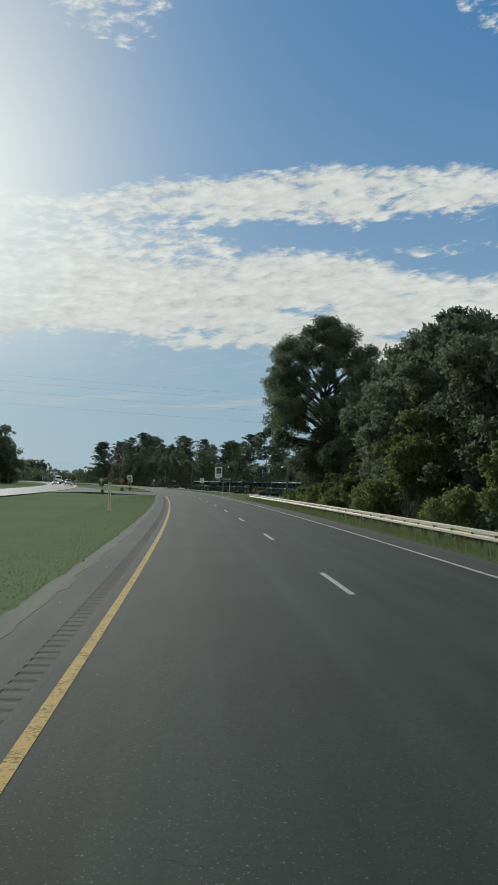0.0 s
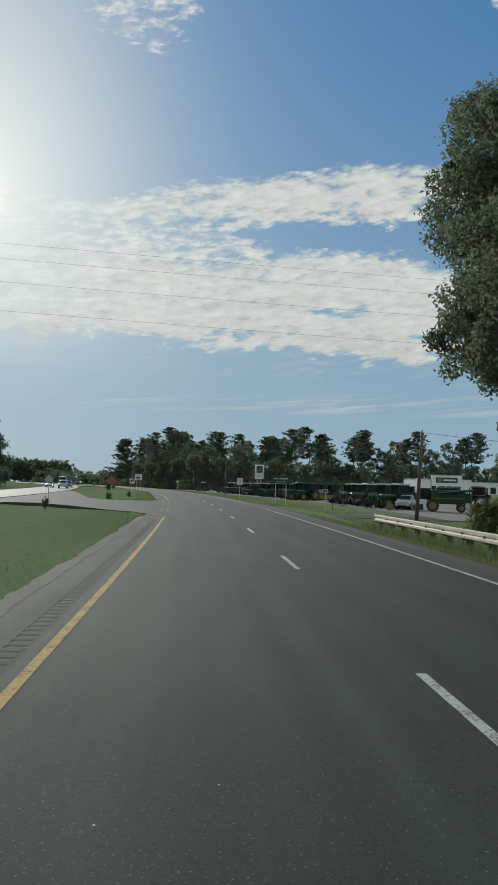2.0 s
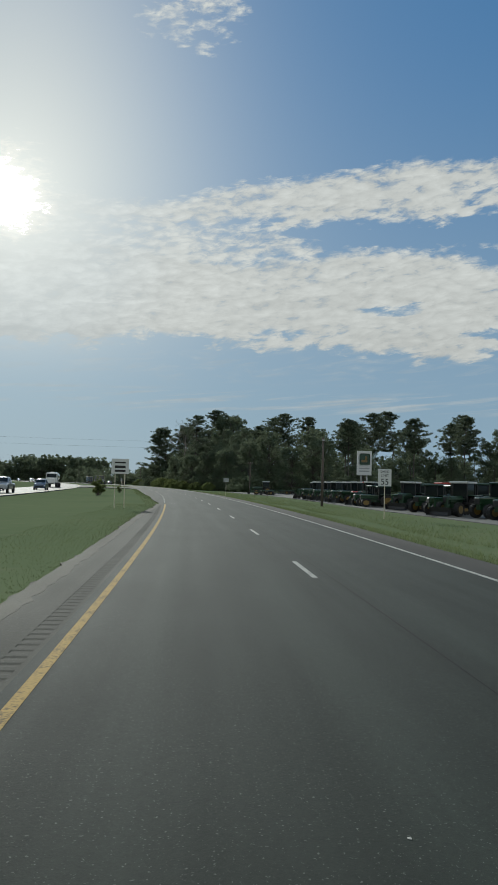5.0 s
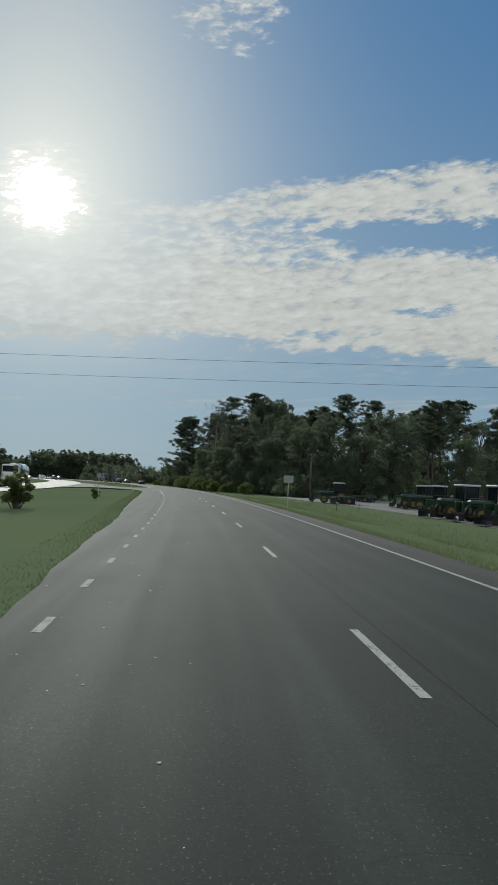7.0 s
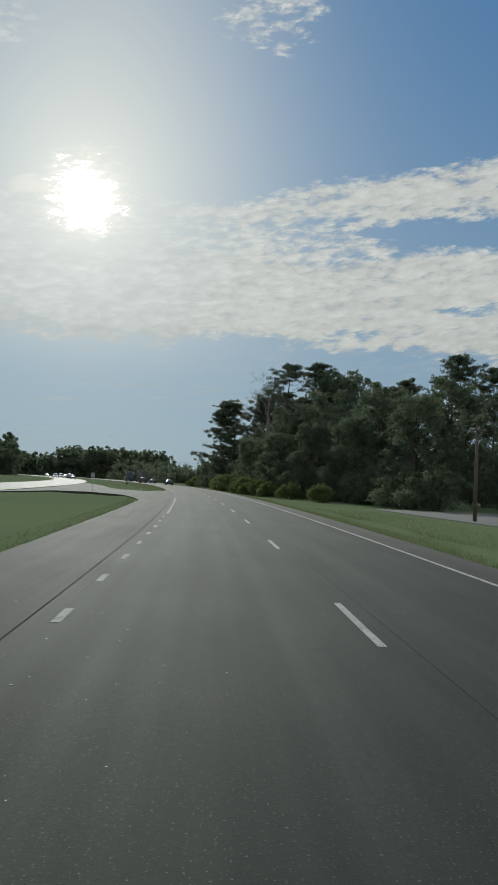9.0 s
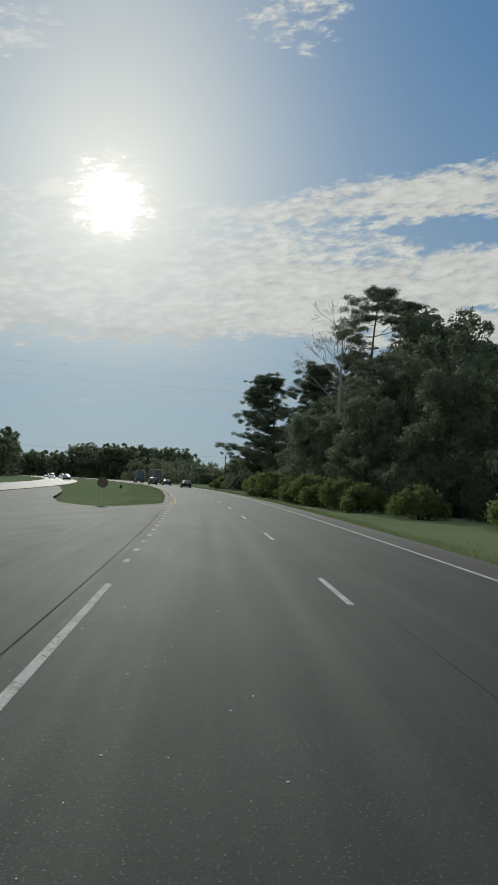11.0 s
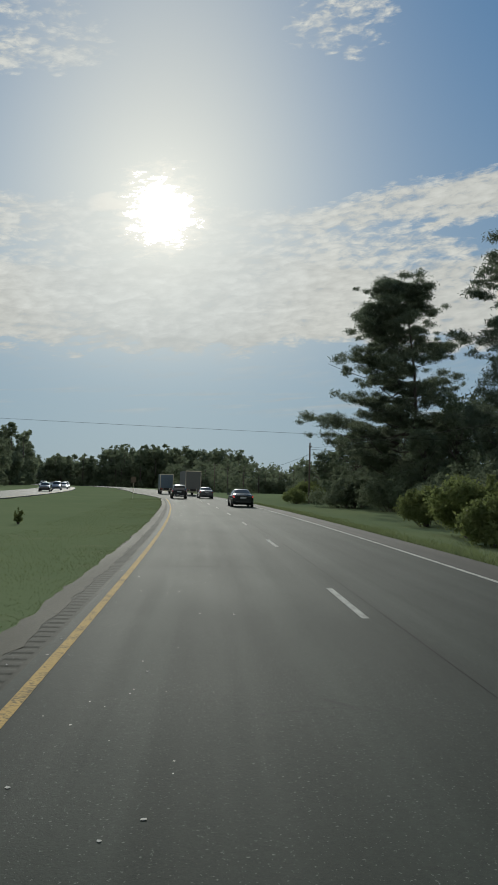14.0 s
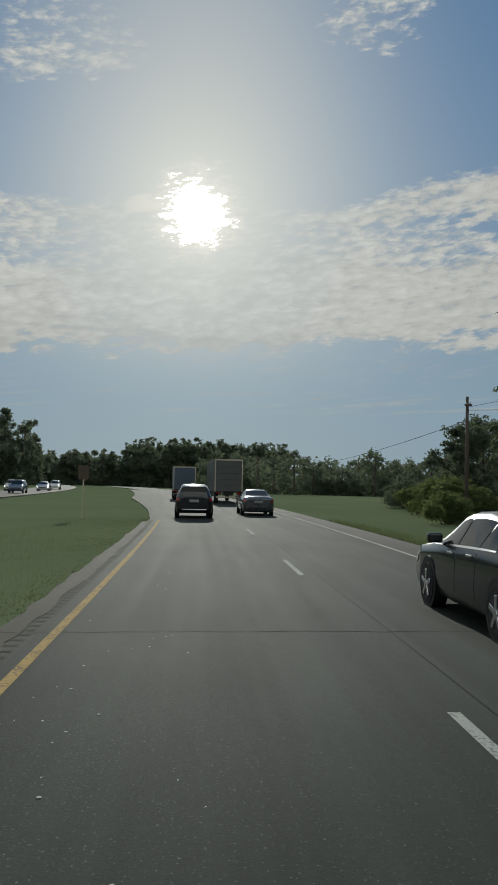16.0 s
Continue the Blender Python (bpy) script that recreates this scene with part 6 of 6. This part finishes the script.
def make_corn_head():
    t = tagged(new("corn_header"), "yellow corn header with pointed snouts parked on the ground", "header", "machines in the lot")
    bm = bmesh.new()
    box(bm, -2.3, 2.3, -0.6, 0.3, 0.25, 1.3, 0.08)
    part("frame", bm, M_FARMYELLOW, t)
    for i in range(7):
        bm = bmesh.new()
        cyl(bm, 0.34, 2.0, Matrix.Translation((-2.1 + 0.7 * i, 1.15, 0.5)) @ pose(0, 0, 0, -100, 0, 0), 12, 0.04)
        part("snout", bm, M_FARMYELLOW, t)
    for x in (-2.32, 2.32):
        bm = bmesh.new()
        box(bm, x - 0.08, x + 0.08, -0.6, 1.4, 0.2, 1.0, 0.06)
        part("side_shield", bm, M_BOXWHITE, t)
    return t


make_corn_head().matrix_basis = yard_at(180, 26.6, 150) @ Matrix.Scale(0.74, 4)


def make_implement(label):
    """A folded tillage frame on wheels."""
    t = tagged(new("field_cultivator"), label, "cultivator", "machines in the lot")
    bm = bmesh.new()
    for y in (-1.2, 0.0, 1.2):
        box(bm, -2.4, 2.4, y - 0.06, y + 0.06, 0.75, 0.87, 0.02)
    for x in (-2.3, -1.1, 0.0, 1.1, 2.3):
        box(bm, x - 0.05, x + 0.05, -1.3, 1.3, 0.86, 0.97, 0.02)
    box(bm, -0.08, 0.08, 1.2, 3.4, 0.6, 0.75, 0.02)
    part("frame", bm, M_FARMGREEN, t)
    for x in np.arange(-2.2, 2.3, 0.55):
        for y in (-1.2, 0.0, 1.2):
            bm = bmesh.new()
            box(bm, x - 0.02, x + 0.02, y - 0.05, y + 0.05, 0.02, 0.76, 0.005)
            part("tine", bm, M_BLACK, t)
    for x in (-1.5, 1.5):
        lug_wheel(t, x, -0.6, 0.42, 0.25, M_FARMYELLOW)
    return t


imp = make_implement("green folded cultivator parked at the yard edge")
imp.matrix_basis = yard_at(299.5, 22.9, 85)
for s, l, a in ((311, 25, 100), (270, 26, 60), (276, 30, 110), (318, 31, 60)):
    copy_thing(imp, yard_at(s, l, a))


def make_bale(s, l, turn):
    """A round hay bale lying on its side."""
    b = tagged(new("hay_bale"), "round tan hay bale at the yard edge", "hay bale")
    bm = bmesh.new()
    cyl(bm, 0.62, 1.15, pose(0, 0, 0.62, 0, 90, 0), 28)
    bmesh.ops.bevel(bm, geom=[e for e in bm.edges if any(len(f.verts) > 6 for f in e.link_faces)], offset=0.08, segments=2, affect="EDGES")
    part("straw", bm, M_STRAW, b)
    for x in (-0.38, -0.13, 0.13, 0.38):
        bm = bmesh.new()
        cyl(bm, 0.628, 0.03, pose(x, 0, 0.62, 0, 90, 0), 28)
        part("twine", bm, M_WOODPOST, b)
    b.matrix_basis = yard_at(s, l, turn) @ Matrix.Scale(0.62, 4)


M_STRAW = plain("straw", (0.15, 0.115, 0.065), 0.95, vary=0.35, scale=9.0, relief=0.02)
make_bale(135.2, 22.6, 70)
PAINT_YARD = plain("paint_dusty_white", (0.3, 0.31, 0.31), 0.5, 0.0, vary=0.15, coat=0.3)
white_pickup = make_car("pickup", PICKUP, PAINT_YARD, "white pickup truck parked among the machines", kind="pickup")
white_pickup.matrix_basis = yard_at(139.5, 25.8, 150) @ Matrix.Scale(0.85, 4)


def make_hay_rake(s, l, turn):
    """A folded rake: a row of spoked wheels on a long beam."""
    t = tagged(new("hay_rake"), "long hay rake with a row of pale tines", "hay rake", "machines in the lot")
    bm = bmesh.new()
    box(bm, -3.4, 3.4, -0.08, 0.08, 0.85, 1.0, 0.02)
    part("beam", bm, M_FARMYELLOW, t)
    for i in range(12):
        bm = bmesh.new()
        box(bm, -0.035, 0.035, -0.03, 0.03, -0.75, 0.55, 0.01, pose(-3.3 + 0.6 * i, -0.15, 0.78, 0, 28, 0))
        part("tine", bm, M_SIGNWHITE, t)
    for x in (-2.4, 2.4):
        lug_wheel(t, x, 0.4, 0.36, 0.2, M_FARMYELLOW)
    t.matrix_basis = yard_at(s, l, turn)


make_hay_rake(128.5, 31.5, 8)

# ---- buildings ----
def make_dealer_building(m):
    b = tagged(new("dealer_building"), "pale metal-clad dealer building with a stepped front", "building")
    for nm, x0, x1, y0, y1, h in (("wall", -14, 6, 0, 22, 5.4), ("wall", -10, 2, -0.6, 0.4, 7.0), ("wall", 6.02, 30, 3, 24, 4.6)):
        bm = bmesh.new()
        box(bm, x0, x1, y0, y1, -0.5, h)
        w = part(nm, bm, M_WALLWHITE, b)
        bm = bmesh.new()
        for x in np.arange(x0 + 0.5, x1, 1.0):
            box(bm, x - 0.03, x + 0.03, y0 - 0.03, y0 + 0.01, 0, h - 0.05)
        part("cladding_rib", bm, M_WALLWHITE, w)
        bm = bmesh.new()
        box(bm, x0 - 0.15, x1 + 0.15, y0 - 0.15, y1 + 0.15, h, h + 0.2, 0.03)
        part("parapet_cap", bm, M_ROOFGREY, b)
    bm = bmesh.new()
    box(bm, -8.4, 0.2, -0.72, -0.62, 4.2, 6.2, 0.05)
    fascia = part("sign_panel", bm, M_FARMGREEN, b, "green sign panel")
    bar(fascia, -5.5, -0.4, 4.9, 5.5, -0.74, M_SIGNWHITE)
    bar(fascia, -7.8, -6.2, 4.5, 5.9, -0.74, M_FARMYELLOW)
    for x in (-9, -6, -3, 0, 10, 16, 22):
        bm = bmesh.new()
        y = -0.64 if x < 2 else 2.96
        box(bm, x - 1.1, x + 1.1, y - 0.03, y + 0.05, 0.3, 2.9, 0.02)
        part("window", bm, M_GLASS, b, "dark glass shop window")
    b.matrix_basis = m


make_dealer_building(at(331, 127.5, ground_at(331, 127.5), -8))


def make_house(s, l, w, d, h, turn):
    b = tagged(new("house"), "low pale house beyond the fields", "house")
    bm = bmesh.new()
    box(bm, -w / 2, w / 2, -d / 2, d / 2, -0.4, h)
    part("wall", bm, M_WALLWHITE, b)
    bm = bmesh.new()
    vs = [bm.verts.new(p) for p in ((-w / 2 - 0.4, -d / 2 - 0.4, h), (w / 2 + 0.4, -d / 2 - 0.4, h), (w / 2 + 0.4, d / 2 + 0.4, h), (-w / 2 - 0.4, d / 2 + 0.4, h),
                                    (-w / 2 - 0.4, 0, h + 2.0), (w / 2 + 0.4, 0, h + 2.0))]
    for f in ((0, 1, 5, 4), (2, 3, 4, 5), (3, 0, 4), (1, 2, 5), (3, 2, 1, 0)):
        bm.faces.new([vs[i] for i in f])
    part("roof", bm, M_ROOFGREY, b)
    for x in (-w / 3, 0, w / 3):
        bm = bmesh.new()
        box(bm, x - 0.5, x + 0.5, -d / 2 - 0.04, -d / 2 + 0.05, 0.9, 2.1, 0.02)
        part("window", bm, M_GLASS, b)
    b.matrix_basis = at(s, l, ground_at(s, l), turn)


make_house(520, -58, 14, 8, 3.0, 30)
make_house(230, -80, 12, 8, 2.8, -40)

# median shrubs
sap = bush("median_shrub", 36, 2.4, 0.9, 3500, 0.1, "small dark shrub growing in the grass median")
place(sap, [(247, -8.2, 1.0), (272.2, -6.2, 0.5), (113.2, -8.6, 0.35), (158.2, -4.5, 0.35), (141.3, -6.2, 0.4), (440, -6.5, 0.3)], rng)


# ---- surface detail ----
def solid_tar(name, a, b, l, w, label):
    return tagged(stripe(name, a, b, l, w, M_TAR, None, 0.003), label, "road joint", kind="structure")


solid_tar("joint_lane", 150, 900, 3.98, 0.01, "dark sealed joint along the lanes")
solid_tar("joint_turn", 240, 364, -0.4, 0.018, "dark open joint beside the turn lane")


def make_rumble(name, a, b, a0, b0):
    """Milled grooves in the shoulder, as real dips."""
    verts, faces = [], []
    s = a
    rows = [(a0, -0.004)] if a0 < a else []
    while s < b:
        rows += [(s, -0.004), (s + 0.12, -0.004), (s + 0.17, -0.012), (s + 0.24, -0.012)]
        s += 0.29
    rows += [(s, -0.004), (b0, -0.004)]
    for s, z in rows:
        verts += [R(s, -0.462, -0.004), R(s, -0.45, z), R(s, -0.24, z), R(s, -0.225, -0.004), R(s, -0.167, -0.004)]
    for i in range(len(rows) - 1):
        for k in range(4):
            j = 5 * i + k
            faces.append((j, j + 1, j + 6, j + 5))
    ob = mesh_object(name, verts, faces, M_SHOULDER)
    layer = ob.data.uv_layers.new(name="road")
    for li, lp in enumerate(ob.data.loops):
        v = ob.data.vertices[lp.vertex_index].co
        layer.data[li].uv = (v.y, v.x)
    tagged(ob, "rumble strip milled into the paved shoulder", "rumble strip", kind="structure")


for nm, a, b, a0, b0 in (("rumble_strip_south", -20, 94.6, -20, 98.5), ("rumble_strip_middle", 146, 202.5, 143, 206), ("rumble_strip_north", 376, 497, 372, 498)):
    make_rumble(nm, a, b, a0, b0)


def make_grass_blades(name, bands, seed, label):
    """Blades of grass as thin leaves, thick at the edges of the paving."""
    rg = np.random.default_rng(seed)
    vs = []
    for s0, s1, l0, l1, density, h in bands:
        n = int((s1 - s0) * abs(l1 - l0) * density * 0.7)
        s = s0 + (s1 - s0) * rg.random(n)
        l = l0 + (l1 - l0) * rg.random(n) ** 2.4
        if l0 == 0.0:
            l += np.interp(s, np.arange(200, 400.0), [left_edge(q) for q in np.arange(200, 400.0)]) + 0.04
        hd = np.interp(s, _s, _th)
        x = np.interp(s, _s, _x) + np.cos(hd) * l
        y = np.interp(s, _s, _y) + np.sin(hd) * l
        z = lay(s, l) - 0.01
        hh = h * (0.5 if h < 0.08 else 0.75) * (0.5 + rg.random(n))
        a = rg.random(n) * 6.283
        w = 0.007 + 0.01 * rg.random(n)
        dx, dy = np.cos(a) * w, np.sin(a) * w
        bx, by = rg.normal(size=n) * hh * 0.45, rg.normal(size=n) * hh * 0.45
        p0 = np.stack([x - dx, y - dy, z], 1)
        p1 = np.stack([x + dx, y + dy, z], 1)
        p2 = np.stack([x + bx + dx * 0.2, y + by + dy * 0.2, z + hh], 1)
        p3 = np.stack([x + bx - dx * 0.2, y + by - dy * 0.2, z + hh], 1)
        vs.append(np.stack([p0, p1, p2, p3], 1).reshape(-1, 3))
    ob = card_object(name, np.concatenate(vs), M_BLADE, None, 4)
    tagged(ob, label, "grass", kind="stuff")


make_grass_blades("median_grass", [(2, 101.5, -1.15, -5.5, 110, 0.045), (101.5, 104, -2.1, -5, 140, 0.05), (104, 107, -3.6, -6, 140, 0.05), (140, 190, -1.15, -4.5, 95, 0.06), (190, 207, -0.6, -4.0, 95, 0.06), (392, 500, -0.56, -5.5, 105, 0.045),
                                   (374, 392, -0.56, -3.5, 120, 0.05), (137, 142, -1.6, -6, 110, 0.06), (207, 331, 0.0, -1.2, 150, 0.07), (366, 378, 0.0, -2.5, 110, 0.06)], 3, "short mown grass at the edge of the median")
make_grass_blades("verge_grass", [(5, 94, 9.5, 11.6, 110, 0.42), (5, 104, 8.5, 13.5, 80, 0.13), (139, 150, 8.5, 13.5, 80, 0.13), (122, 139, 12.6, 18, 50, 0.16), (96, 112, 12, 19, 40, 0.14), (108, 113, 10.2, 13.5, 80, 0.13), (140, 400, 8.5, 12.5, 60, 0.14), (400, 500, 8.5, 12.5, 80, 0.2), (140, 330, 12.5, 18, 30, 0.2)], 4, "longer green grass along the verge")


M_GRIT = plain("grit", (0.5, 0.48, 0.43), 0.9, vary=0.3)


def make_debris(seed):
    rg = np.random.default_rng(seed)
    verts, faces = [], []
    for i in range(1500):
        if i < 260:
            s, l = 5 + 480 * rg.random(), 7.2 * rg.random() if rg.random() < 0.5 else -1.2 + 1.6 * rg.random()
        else:
            s, l = 190 + 300 * rg.random() ** 0.8, 0.75 + rg.normal() * 0.55
        c = R(s, l, 0.004)
        k = len(verts)
        r = 0.006 + 0.015 * rg.random() ** 3
        for i in range(5):
            q = 6.283 * i / 5
            verts.append(c + Vector((math.cos(q) * r * (0.6 + 0.7 * rg.random()), math.sin(q) * r * (0.6 + 0.7 * rg.random()), 0)))
        verts.append(c + Vector((0, 0, r * 0.16)))
        for i in range(5):
            faces.append((k + i, k + (i + 1) % 5, k + 5))
    tagged(mesh_object("road_grit", verts, faces, M_GRIT), "small pale bits of grit and litter on the road", "grit", kind="stuff")


make_debris(9)


def make_crack(s, l0, l1, drift, seed):
    """A crooked open crack across the lane."""
    rg = np.random.default_rng(seed)
    n = 26
    walk_s = s + np.linspace(0, drift, n) + np.cumsum(rg.normal(size=n)) * 0.035
    ls = np.linspace(l0, l1, n)
    verts, faces = [], []
    for q, l in zip(walk_s, ls):
        w = 0.004 + 0.009 * rg.random()
        verts += [R(q - w, l, 0.0025), R(q + w, l, 0.0025)]
    for i in range(n - 1):
        faces.append((2 * i, 2 * i + 1, 2 * i + 3, 2 * i + 2))
    tagged(mesh_object("road_crack", verts, faces, M_TAR), "dark crooked crack across the worn asphalt", "crack", kind="structure")


for k, (s, l0, l1, drift) in enumerate(((352, -0.1, 3.4, 0.4), (391, 0.1, 3.5, -0.3), (405, 0.3, 3.6, 0.5), (421, 0.1, 3.5, 0.2), (433.5, -0.1, 3.3, 0.3), (441, 0.6, 3.5, -0.4),
                                       (449, -0.1, 3.6, 0.3), (462, 0.1, 3.5, 0.2), (469.8, -0.6, 6.4, 0.3), (486, 0.2, 3.4, 0.0), (345, 3.9, 7.0, 0.3), (410, 3.8, 7.1, -0.4), (455, 3.8, 7.0, 0.3))):
    make_crack(s, l0, l1, drift, 90 + k)
